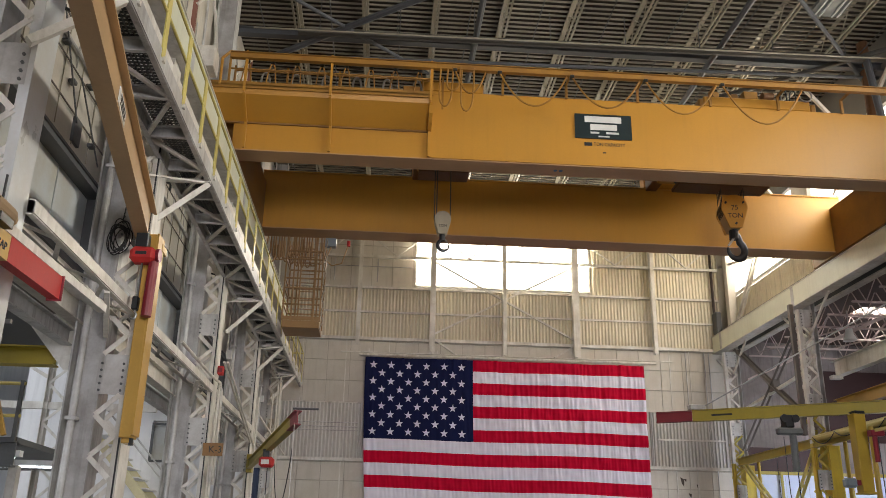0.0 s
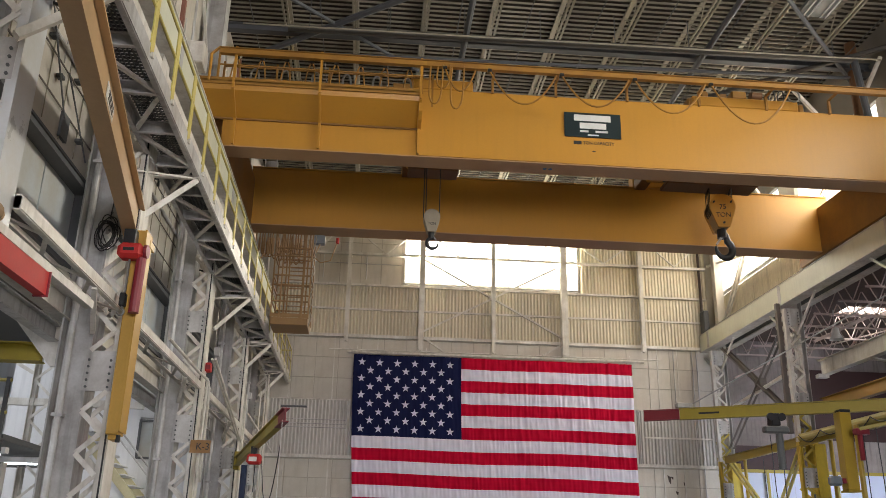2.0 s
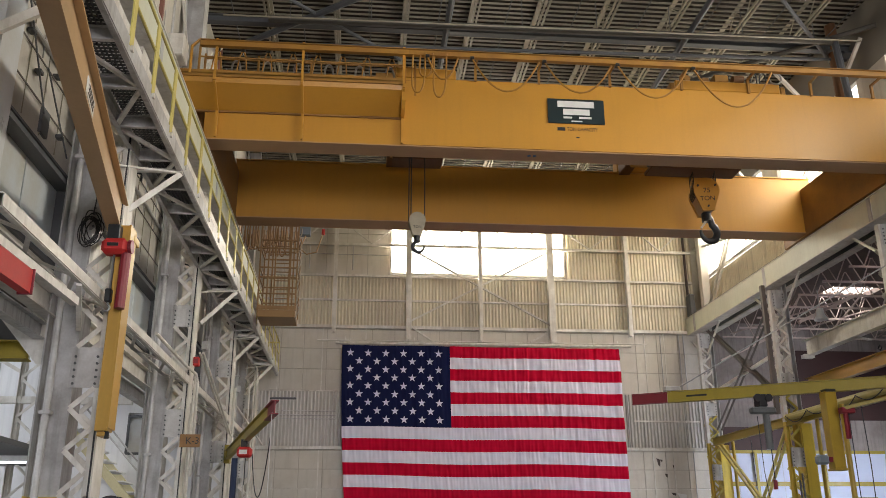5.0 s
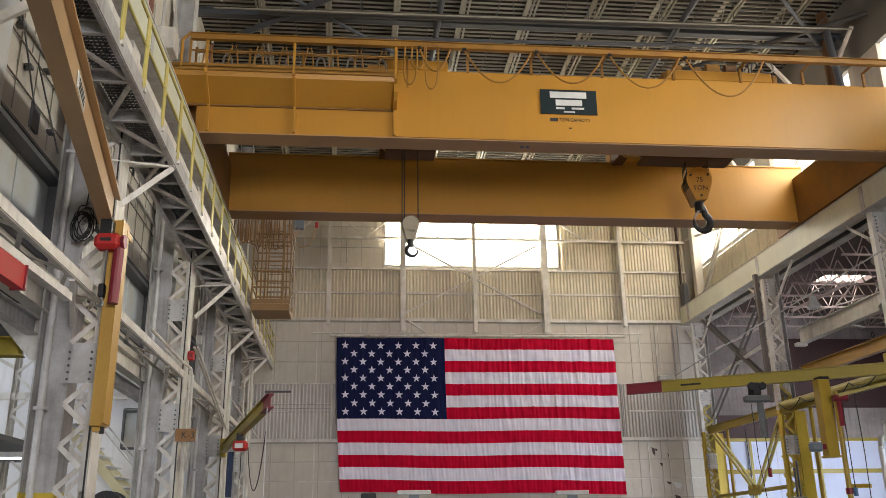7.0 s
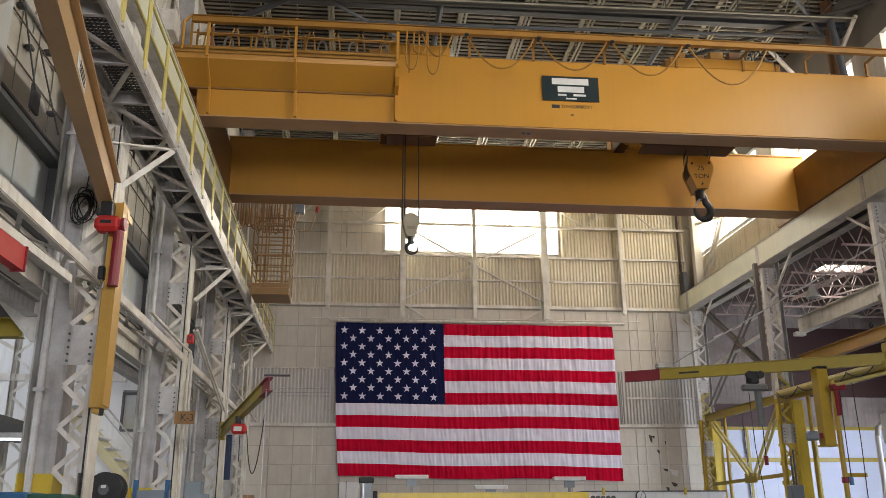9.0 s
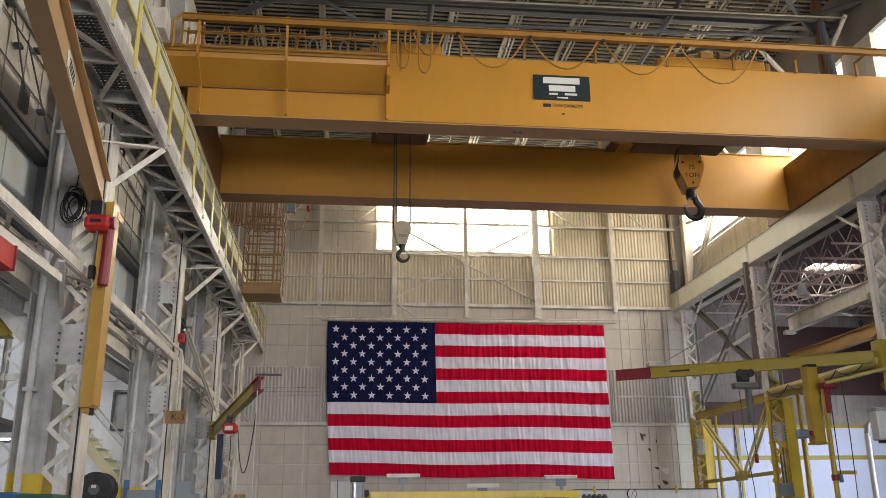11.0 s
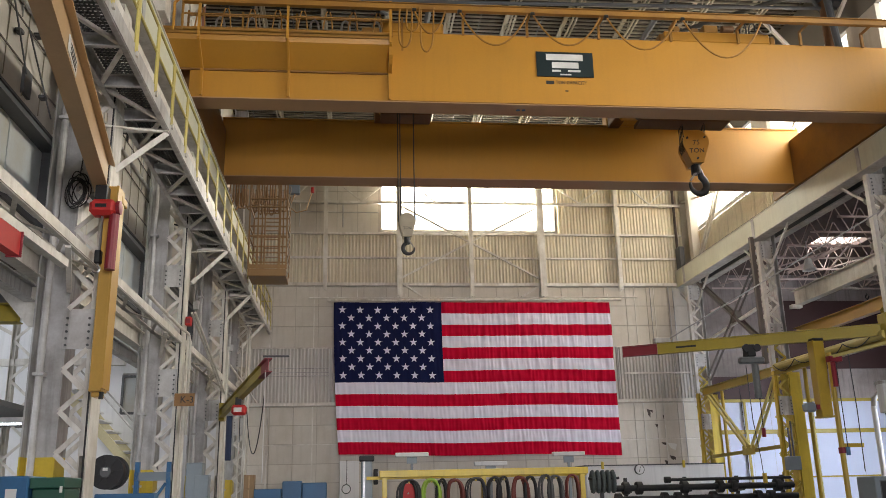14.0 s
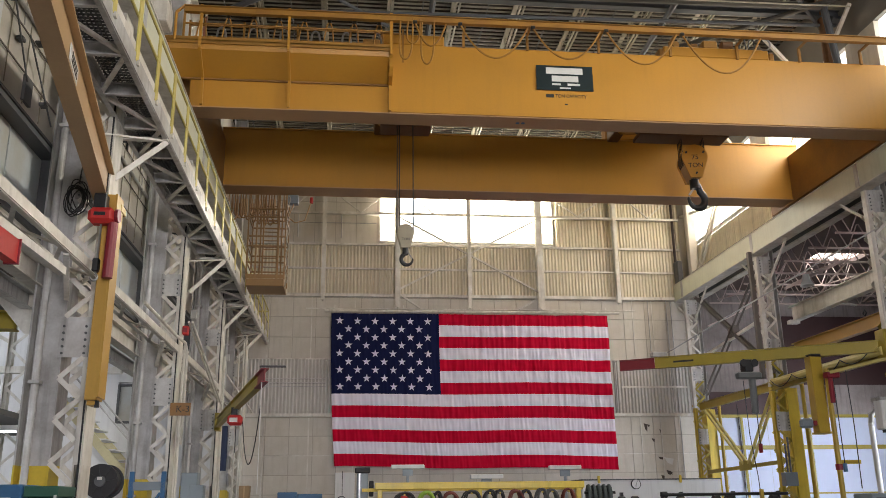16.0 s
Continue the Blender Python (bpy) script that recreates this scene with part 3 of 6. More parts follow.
part("rib_gusset", polyhedron(B(), [(15.45, 11.95), (15.45, 11.55), (15.62, 11.40), (16.0, 11.36), (16.0, 11.95)], "x", 0.84, 0.93), M_CRANE, crane)
part("web_plate", box(B(), 0.9, 16.0, ZG + 0.03, 14.3, 16.055, ZT), M_CRANE, crane)
part("walkway_floor", box(B(), -4.45, 15.4, 12.0, 0.9, 16.05, 12.03), M_AGED, crane)
part("toe_plate", box(B(), -4.45, 15.40, 11.93, 0.9, 15.42, 12.10), M_AGED, crane)


def crane_rail(y, x0, x1, step, mids):
    for z in mids:
        part("handrail", tube(B(), (x0, y, z), (x1, y, z), 0.022, 8), M_AGED, crane)
    n = int((x1 - x0) / step)
    for i in range(n + 1):
        x = x0 + (x1 - x0) * i / n
        part("rail_post", bar(B(), (x, y, 12.0), (x, y, 12.92), 0.05, 0.05), M_AGED, crane)


crane_rail(15.42, -4.0, 0.9, 2.45, (12.88, 12.45))
crane_rail(16.02, -4.0, 1.2, 1.3, (12.8, 12.42))
part("festoon_beam", ibeam(B(), (-4.0, 15.38, 12.79), (1.0, 15.38, 12.79), 0.11, 0.17, 0.015), M_AGED, crane, "aged brown festoon beam")
part("festoon_beam", ibeam(B(), (1.0, 15.38, 12.79), (14.2, 15.38, 12.79), 0.11, 0.17, 0.015), M_AGED, crane)
part("handrail", tube(B(), (-4.2, 15.42, 12.72), (-4.0, 15.42, 12.92), 0.035), M_CRANE, crane)
part("handrail", tube(B(), (-4.2, 15.42, 12.0), (-4.2, 15.42, 12.72), 0.035), M_CRANE, crane)
for x in (2.72, 4.35, 6.2, 8.1, 9.9, 11.6, 13.3):
    part("beam_bracket", bar(B(), (x, 15.96, 12.46), (x, 15.96, 12.84), 0.06, 0.06), M_AGED, crane)
    part("beam_bracket", bar(B(), (x, 15.42, 12.84), (x, 15.99, 12.84), 0.05, 0.05), M_AGED, crane)

# cable loops hung from the festoon trolleys
loops = [(2.55, 4.22, 0.85), (4.35, 6.05, 0.8), (6.2, 8.0, 0.85), (8.15, 10.2, 1.0), (1.45, 2.2, 0.6)]
for a, b, d in loops:
    part("festoon_cable", hose(B(), sag((a, 15.34, 12.68), (b, 15.34, 12.66), d), 0.024), M_AGED, crane, "sagging ochre festoon cable")
    part("cable_carrier", box(B(), a - 0.05, 15.30, 12.64, a + 0.05, 15.42, 12.72, 0.01), M_DARK, crane)
for i in range(6):
    x = -3.2 + i * 0.75
    pts = [(x - 0.1, 15.8, 12.05), (x - 0.09, 15.8, 12.5), (x, 15.8, 12.62), (x + 0.09, 15.8, 12.5), (x + 0.14, 15.8, 12.05)]
    part("cable_loop", hose(B(), smooth(pts), 0.026), M_STEEL, crane, "pale looped cable")
for i in range(8):
    x = -3.75 + i * 0.60
    part("hanger_rod", tube(B(), (x, 15.5, 12.1), (x + 0.12, 15.55, 12.78), 0.012, 5), M_AGED, crane)
    pts = [(x, 15.56, 12.06), (x + 0.06, 15.56, 12.55), (x + 0.14, 15.56, 12.72), (x + 0.21, 15.56, 12.55), (x + 0.25, 15.56, 12.06)]
    part("festoon_cable", hose(B(), smooth(pts), 0.018), M_AGED, crane, "ochre festoon cable")
    part("cable_carrier", box(B(), x + 0.09, 15.52, 12.70, x + 0.19, 15.6, 12.78, 0.01), M_DARK, crane)
part("junction_box", box(B(), 0.2, 15.7, 12.05, 0.62, 15.98, 12.42, 0.015), M_AGED, crane)
for x, d in ((1.10, 1.05), (1.28, 0.62), (1.62, 1.15)):
    pts = [(x, 15.36, 12.74), (x - 0.02, 15.34, 12.74 - d * 0.8), (x + 0.12, 15.34, 12.74 - d), (x + 0.26, 15.34, 12.74 - d * 0.75), (x + 0.3, 15.36, 12.78)]
    part("festoon_cable", hose(B(), smooth(pts), 0.022), M_AGED, crane, "ochre festoon cable")

# name board with plain bars in place of the maker's name
sign = part("name_board", box(B(), 4.55, 15.965, 11.4, 6.0, 15.985, 12.07), M_SIGN, crane, "black maker's board with white bars")
for x0, x1, z0, z1 in ((4.80, 5.74, 11.84, 12.01), (4.94, 5.62, 11.63, 11.79), (4.94, 5.16, 11.53, 11.58), (5.34, 5.66, 11.53, 11.585), (5.14, 5.42, 11.44, 11.475)):
    part("lettering_bar", box(B(), x0, 15.958, z0, x1, 15.965, z1), M_LETTER, sign)
part("lettering_bar", box(B(), 4.78, 15.992, 11.21, 4.98, 15.999, 11.30), M_INK, crane)
writing("capacity_lettering", "TON CAPACITY", 0.13, pose(5.42, 15.995, 11.255, 90, 0, 0), M_INK, crane, "black capacity lettering", 0.8)
part("sticker", box(B(), 5.25, 15.992, 11.02, 5.33, 15.999, 11.05), M_INK, crane)
for x in (4.10, 4.24):
    part("sticker", tube(B(), (x, 16.3, 10.645), (x, 16.3, 10.65), 0.05, 12), M_BLUE, crane, "round blue sticker")

M_DIMB = paint("rusty_brown_steel", (0.16, 0.075, 0.03), 0.6, var=0.2, s1=3)


def trolley(name, x0, x1, label):
    t = thing(name, ((x0 + x1) / 2, 18.6, 12.5), label, "crane trolley", "crane trolleys", shift=REF_CRANE)
    part("side_frame", box(B(), x0, 16.1, 12.56, x1, 16.5, 12.86, 0.03), M_CRANE, t)
    part("side_frame", box(B(), x0, 20.8, 12.56, x1, 21.2, 13.0, 0.03), M_CRANE, t)
    part("cross_frame", box(B(), x0, 16.6, 12.4, x0 + 0.35, 20.7, 12.9, 0.02), M_DIMB, t, "rust brown cross frame")
    part("cross_frame", box(B(), x1 - 0.35, 16.6, 12.4, x1, 20.7, 12.9, 0.02), M_DIMB, t, "rust brown cross frame")
    part("drum", tube(B(), (x0 + 0.2, 18.6, 12.1), (x1 - 0.2, 18.6, 12.1), 0.42, 20), M_DARK, t, smooth=False)
    part("gearbox", box(B(), x0 + 0.1, 18.9, 12.3, x0 + 0.8, 20.0, 13.25, 0.05), M_CRANE, t)
    part("motor", tube(B(), (x0 + 0.9, 19.5, 12.9), (x1 - 0.3, 19.5, 12.9), 0.22, 16), M_CRANE, t)
    for x in (x0 + 0.25, x1 - 0.25):
        for y in (16.3, 21.0):
            part("wheel", tube(B(), (x, y - 0.06, 12.62), (x, y + 0.06, 12.62), 0.12, 16), M_DARK, t)
    part("hoist_beam", box(B(), x0 + 0.1, 18.3, 11.5, x1 - 0.1, 18.9, 11.62, 0.02), M_DIMB, t, "rusty under-slung sheave beam")
    return t


main = trolley("main_trolley", 8.0, 10.85, "yellow main hoist trolley on the girders")
part("brake_cover", box(B(), 9.1, 16.15, 12.86, 9.5, 16.45, 13.1, 0.03), M_AGED, main)
part("brake_drum", tube(B(), (9.62, 16.2, 12.98), (9.9, 16.2, 12.98), 0.11, 16), M_DIMB, main, "rusty brake drum")
part("limit_switch", box(B(), 8.8, 16.2, 12.86, 8.98, 16.4, 13.02, 0.01), M_TRUCK, main)
part("rope_guide", hose(B(), [(10.72 + 0.17 * math.cos(radians(a)), 16.05, 12.98 + 0.17 * math.sin(radians(a))) for a in range(0, 361, 24)], 0.022), M_STEEL, main, "pale round rope guide")
part("lifting_lug", tube(B(), (8.35, 16.12, 12.92), (8.35, 16.3, 12.92), 0.09, 12), M_AGED, main)
part("wheel_guard", box(B(), 7.86, 16.1, 12.54, 8.0, 16.5, 12.78, 0.03), M_AGED, main)
part("wheel_guard", box(B(), 10.85, 16.1, 12.54, 11.0, 16.5, 12.78, 0.03), M_AGED, main)
for x in (10.1, 10.35):
    part("cable_loop", hose(B(), smooth([(x, 16.2, 12.8), (x + 0.02, 16.15, 13.1), (x + 0.14, 16.15, 13.15), (x + 0.2, 16.2, 12.8)]), 0.02), M_DARK, main)
trolley("auxiliary_trolley", 0.65, 2.25, "brown auxiliary hoist trolley on the girders")


def hook_outline(r, w, n=18):
    """Centre line and half width of a crane hook opening to -x, tip up."""
    out = [((0, 3.0 * r), w * 0.55), ((0, 2.2 * r), w * 0.6), ((0.35 * r, 1.6 * r), w * 0.8)]
    for i in range(n):
        a = radians(60 - i * 250 / (n - 1))
        k = i / (n - 1)
        out.append(((r * math.cos(a), r * math.sin(a)), w * (1.0 - 0.62 * max(0, k - 0.45) / 0.55)))
    return out


def hook_mesh(bm, centre, r, w, rz, flip=1):
    rot = Matrix.Rotation(radians(rz), 3, "Z")
    prof = hook_outline(r, w)
    rings = []
    for i, ((x, z), h) in enumerate(prof):
        p0, p1 = prof[max(i - 1, 0)][0], prof[min(i + 1, len(prof) - 1)][0]
        t = Vector((p1[0] - p0[0], 0, p1[1] - p0[1])).normalized()
        nrm = Vector((-t.z, 0, t.x))
        ring = []
        for k in range(8):
            c, s = math.cos(k * math.pi / 4), math.sin(k * math.pi / 4)
            v = Vector((x, 0, z)) + nrm * (c * h) + Vector((0, s * h * 0.75, 0))
            v.x *= flip
            ring.append(bm.verts.new(Vector(centre) + rot @ v))
        rings.append(ring)
    for a, b in zip(rings, rings[1:]):
        for k in range(8):
            bm.faces.new((a[k], a[(k + 1) % 8], b[(k + 1) % 8], b[k]))
    bm.faces.new(rings[0][::-1])
    bm.faces.new(rings[-1])
    return bm


def cheek(bm, centre, rtop, zb, wb, gap, thick, rz):
    """A sheave guard plate: round above, tapering below."""
    rot = Matrix.Rotation(radians(rz), 3, "Z")
    pts = [(rtop * math.cos(radians(a)), rtop * math.sin(radians(a))) for a in range(-15, 196, 14)]
    pts += [(-wb, zb), (wb, zb)]
    a = [bm.verts.new(Vector(centre) + rot @ Vector((x, gap, z))) for x, z in pts]
    b = [bm.verts.new(Vector(centre) + rot @ Vector((x, gap + thick, z))) for x, z in pts]
    n = len(pts)
    for i in range(n):
        bm.faces.new((a[i], a[(i + 1) % n], b[(i + 1) % n], b[i]))
    bm.faces.new(a[::-1])
    bm.faces.new(b)
    return bm


# main hook block: hangs still
C = Vector((9.72, 18.6, 10.86))
RZ = -8
main = thing("main_hook_block", C, "yellow 75 ton hook block with dark forged hook", "crane hook", shift=place(9.7, 10.8))
R3 = Matrix.Rotation(radians(RZ), 3, "Z")
part("cheek_plate", cheek(B(), C, 0.36, -0.62, 0.16, -0.28, 0.05, RZ), M_CRANE, main)
part("cheek_plate", cheek(B(), C, 0.36, -0.62, 0.16, 0.23, 0.05, RZ), M_CRANE, main)
part("side_guard", cheek(B(), C, 0.33, -0.60, 0.14, -0.228, 0.456, RZ), M_BOOM, main, "dark brown sheave guard")
for k in range(4):
    o = R3 @ Vector((0, -0.18 + k * 0.12, 0))
    d = R3 @ Vector((0, 0.04, 0))
    part("sheave", tube(B(), C + o - d, C + o + d, 0.345, 24), M_DARK, main)
part("throat", tube(B(), C + Vector((0, 0, -0.85)), C + Vector((0, 0, -0.55)), 0.13, 14), M_DARK, main)
part("hook", hook_mesh(B(), C + Vector((0.03, 0, -1.17)), 0.26, 0.11, 10), M_DARK, main, "dark forged hook", smooth=True)
part("latch", bar(B(), C + Vector((-0.2, -0.03, -1.06)), C + Vector((0.0, -0.03, -0.80)), 0.03, 0.06), M_STEEL, main)
for k in range(4):
    for s in (-1, 1):
        p = C + R3 @ Vector((s * 0.31, -0.18 + k * 0.12, 0.05))
        part("wire_rope", tube(B(), p, p + Vector((0, 0, 1.5)), 0.014, 6), M_DARK, main)
face = C + R3 @ Vector((0, -0.285, 0))
for text, dz, sz in (("75", -0.03, 0.20), ("TON", -0.27, 0.19)):
    q = face + Vector((0, 0, dz))
    writing("capacity_lettering", text, sz, pose(q.x, q.y, q.z, 90, 0, RZ), M_INK, main, "stencilled black lettering")
for sx, sz in ((0.24, 0.12), (-0.24, 0.12), (0.0, -0.5)):
    p = C + R3 @ Vector((sx, -0.32, sz))
    part("bolt", tube(B(), p, p + R3 @ Vector((0, 0.05, 0)), 0.03, 8), M_DARK, main)

# auxiliary hook block: lowered during the clip; its origin is the hook's lowest point
AUX = place(1.45, 8.6)
A0 = Vector((1.45, 18.6, 9.19))
aux = thing("auxiliary_hook_block", A0, "weathered cream auxiliary hook block on two ropes", "crane hook", shift=AUX)
C = A0 + Vector((-0.02, 0, 0.90))
M_CREAM = paint("weathered_cream_paint", (0.38, 0.33, 0.24), 0.5, var=0.1, s1=4)
for g in (-0.13, 0.09):
    part("cheek_plate", cheek(B(), C, 0.225, -0.42, 0.11, g, 0.04, 0), M_CREAM, aux)
part("sheave", tube(B(), C + Vector((0, -0.07, 0)), C + Vector((0, 0.07, 0)), 0.20, 22), M_DARK, aux)
part("throat", tube(B(), C + Vector((0, 0, -0.58)), C + Vector((0, 0, -0.4)), 0.08, 12), M_DARK, aux)
part("hook", hook_mesh(B(), A0 + Vector((0.02, 0, 0.20)), 0.15, 0.055, 0, -1), M_DARK, aux, "dark forged hook", smooth=True)
part("latch", bar(B(), A0 + Vector((0.15, -0.03, 0.22)), A0 + Vector((0.03, -0.03, 0.40)), 0.02, 0.03), M_STEEL, aux)
for x in (-0.225, -0.165, 0.205):
    part("wire_rope", hose(B(), [C + Vector((x, -0.02, 0.115 * k)) for k in range(31)], 0.015, 6), M_DARK, aux)
q = C + Vector((0, -0.136, -0.2))
writing("capacity_lettering", "TON", 0.10, pose(q.x, q.y, q.z, 90, 0, 0), M_INK, aux, "stencilled lettering")

# access cage, ladder and hanging cable loops at the far girder's end
# Ochre darkened in the paint for the shadow the cage hangs in.
M_CAGE = paint("shaded_ochre_paint", (0.30, 0.165, 0.055), 0.5, var=0.1, s1=1.5)
cage = thing("access_cage", (-2.5, 21.8, 7.8), "ochre access platform with guard rails and ladder below the girder", "crane cage", shift=place(-2.5, 9.8))
X0, X1, Y0, Y1, Z0, Z1 = -3.05, -1.95, 21.5, 22.5, 7.85, 10.65
part("platform", box(B(), X0, Y0, Z0, X1, Y1, Z0 + 0.22, 0.01), M_CAGE, cage)
for x in (X0, X0 + 0.25, X1 - 0.2, X1):
    for y in (Y0, Y1):
        part("upright", bar(B(), (x, y, Z0 + 0.2), (x, y, Z1), 0.045, 0.045), M_CAGE, cage)
for z in (8.55, 9.05, 9.35, 9.95, 10.2):
    for y in (Y0, Y1):
        part("cross_rail", bar(B(), (X0, y, z), (X1, y, z), 0.035, 0.04), M_CAGE, cage)
    for x in (X0, X1):
        part("cross_rail", bar(B(), (x, Y0, z), (x, Y1, z), 0.035, 0.04), M_CAGE, cage)
for i in range(9):
    z = 8.2 + i * 0.27
    part("rung", bar(B(), (-2.62, 21.7, z), (-2.2, 21.7, z), 0.025, 0.025), M_CAGE, cage)
for x in (-2.62, -2.2):
    part("ladder_stile", bar(B(), (x, 21.7, 8.05), (x, 21.7, 10.65), 0.04, 0.05), M_CAGE, cage)
for i in range(30):
    x, y = -3.62 + i * 0.056, 21.55 + 0.35 * (i % 3)
    d = 0.58 + 0.12 * math.sin(i * 2.3)
    w = 0.05 + 0.02 * math.sin(i * 1.7)
    pts = [(x - w, y, 10.66), (x - w * 1.2, y, 10.66 - d * 0.8), (x, y, 10.66 - d), (x + w * 1.2, y, 10.66 - d * 0.8), (x + w, y, 10.66)]
    part("hanging_cable", hose(B(), smooth(pts, 3), 0.022), (M_CAGE, M_BOOM, M_TRUCK)[i % 3], cage, "ochre hanging cable loop")
pts = [(-1.88 + 0.035 * math.sin(k * 1.3), 21.46, 10.6 - k * 0.1) for k in range(29)]
part("coiled_cable", hose(B(), pts, 0.018), M_JOIST, cage, "pale twisted cable down the cage")
part("kick_plate", box(B(), X0, Y0 - 0.012, Z0 + 0.22, X1, Y0, Z0 + 0.34), M_CAGE, cage)
part("control_box", box(B(), -1.94, 21.5, 10.40, -1.60, 21.7, 10.66, 0.01), M_GREYB, cage, "grey control box")
part("warning_lamp", tube(B(), (-1.22, 21.6, 10.45), (-1.22, 21.6, 10.62), 0.05, 12), M_RED, cage, "small red lamp")
part("cable", hose(B(), [(-1.75, 21.6, 10.4), (-1.9, 21.6, 10.0), (-1.7, 21.6, 9.82), (-1.4, 21.6, 9.9), (-1.24, 21.6, 10.45)], 0.02), M_BOOM, cage)

# ---- flag ----
flag = thing("flag", (5.1, 29.8, 2.86), "large wrinkled red, white and blue flag hanging on the end wall", "flag", shift=REF_NORTH)


def cloth(u, v, lift=0.0):
    """Point of the hanging cloth; u across, v down."""
    x = (-0.73 + 0.25 * v ** 2) * (1 - u) + (10.72 + 0.05 * v ** 3) * u
    z = 9.02 - 5.95 * v - 0.17 * u * v ** 3
    z += 0.03 * math.sin(u * 10 + 0.8) * v
    y = 29.78 - 0.012 * math.sin(u * 31 + 2 * v + 3 * noise.noise((u * 5, v * 2, 0.3)))
    y += 0.06 * noise.noise((u * 7, v * 3, 1.7)) + 0.036 * (0.45 + u) * noise.noise((u * 55, v * 4, 3.1)) + 0.034 * noise.noise((u * 130, v * 7, 5.2)) + 0.03 * noise.noise((u * 34, v * 26, 8.4))
    return Vector((x, y - lift, z))


def patch(u0, u1, v0, v1, nu, nv, lift=0.0):
    bm = B()
    g = [[bm.verts.new(cloth(u0 + (u1 - u0) * i / nu, v0 + (v1 - v0) * j / nv, lift)) for i in range(nu + 1)] for j in range(nv + 1)]
    for j in range(nv):
        for i in range(nu):
            bm.faces.new((g[j][i], g[j][i + 1], g[j + 1][i + 1], g[j + 1][i]))
    return bm


CU = 0.381
for k in range(13):
    u0 = CU if k < 7 else 0.0
    part("stripe", patch(u0, 1, k / 13, (k + 1) / 13, int(320 * (1 - u0)), 5), M_FW if k % 2 else M_FR, flag, "white stripe" if k % 2 else "red stripe", smooth=True)
canton = part("canton", patch(0, CU, 0, 7 / 13, 120, 24), M_FB, flag, "dark blue star field", smooth=True)
for r in range(9):
    n = 6 if r % 2 == 0 else 5
    for c in range(n):
        u = 0.373 * ((c + 0.42) / 6 + (0.083 if n == 5 else 0) + 0.01)
        p = cloth(u, 7 / 13 * (0.95 * r + 0.92) / 9.3, 0.02)
        bm = B()
        mid = bm.verts.new(p)
        rim = []
        for i in range(10):
            a, q = radians(90 + 36 * i), (0.165 if i % 2 == 0 else 0.066)
            dx, dz = q * math.cos(a), q * math.sin(a)
            w = cloth(u + dx / 11.6, 7 / 13 * (0.95 * r + 0.92) / 9.3 - dz / 5.95, 0.02)
            rim.append(bm.verts.new((p.x + dx, min(p.y, w.y), p.z + dz)))
        for i in range(10):
            bm.faces.new((mid, rim[i], rim[(i + 1) % 10]))
        part("star", bm, M_FW, canton)
pole = thing("flag_pole", (5.1, 29.75, 9.1), "long white flag pole hung across the end wall", "flag pole", shift=REF_NORTH)
part("tube", tube(B(), (-1.0, 29.74, 9.10), (11.2, 29.74, 9.12), 0.055, 10), M_STEELW, pole)
part("top_bar", bar(B(), (-1.75, 29.85, 9.22), (11.95, 29.85, 9.26), 0.05, 0.04), M_STEELW, pole)
for x in (-0.6, 2.2, 5.0, 7.9, 10.7):
    part("hanger", bar(B(), (x, 29.82, 9.1), (x, 29.95, 9.4), 0.03, 0.03), M_STEELW, pole)

# ---- catwalk along the left runway ----
catwalk = thing("catwalk", (-3.5, 16, 7.67), "steel catwalk with grating floor and faded yellow handrail", "catwalk")
XO, XI, ZC = -3.15, -3.86, 7.67
part("edge_channel", channel(B(), (XO, 2.5, ZC + 0.14), (XO, 29.3, ZC + 0.14), -0.08, 0.28), M_STEELG, catwalk)
part("toe_board", box(B(), XO - 0.03, 2.5, ZC + 0.285, XO + 0.0, 29.3, ZC + 0.42), M_STEELW, catwalk, "white toe board")
part("inner_channel", channel(B(), (XI, 2.5, ZC + 0.14), (XI, 29.3, ZC + 0.14), 0.08, 0.28), M_STEELG, catwalk)
bm = B()
n = int(26.6 / 0.075)
for i in range(n):
    y = 2.6 + i * 0.075
    box(bm, XI + 0.09, y, ZC + 0.25, XO - 0.09, y + 0.012, ZC + 0.28)
for i in range(9):
    x = XI + 0.12 + i * 0.062
    box(bm, x, 2.6, ZC + 0.245, x + 0.012, 29.2, ZC + 0.275)
tagged(part("grating", bm, M_STEELD, catwalk, "dark open grating floor"), kind="stuff")
k = 0
y = 2.9
while y < 29:
    part("cross_beam", channel(B(), (XI, y, ZC + 0.12), (XO - 0.02, y, ZC + 0.12), 0.06, 0.2), M_STEELG, catwalk)
    a, b = (XI, XO - 0.05) if k % 2 else (XO - 0.05, XI)
    if y + 1.1 < 29.2:
        part("plan_brace", bar(B(), (a, y, ZC + 0.05), (b, y + 1.1, ZC + 0.05), 0.06, 0.05), M_STEELW, catwalk)
    k, y = k + 1, y + 1.1
y = 3.0
while y < 29.3:
    part("rail_post", bar(B(), (XO + 0.01, y, ZC + 0.15), (XO + 0.01, y, ZC + 1.31), 0.15, 0.02, (1, 0, 0)), M_RAIL, catwalk)
    part("post_clip", box(B(), XO, y - 0.03, ZC + 0.1, XO + 0.05, y + 0.03, ZC + 0.17), M_STEELW, catwalk)
    y += 1.14
for z in (1.31, 0.85):
    part("handrail", tube(B(), (XO, 2.5, ZC + z), (XO, 29.3, ZC + z), 0.024, 8), M_RAIL, catwalk)
part("end_rail", bar(B(), (XO, 29.3, ZC + 1.3), (XI, 29.3, ZC + 1.3), 0.04, 0.04), M_RAIL, catwalk)
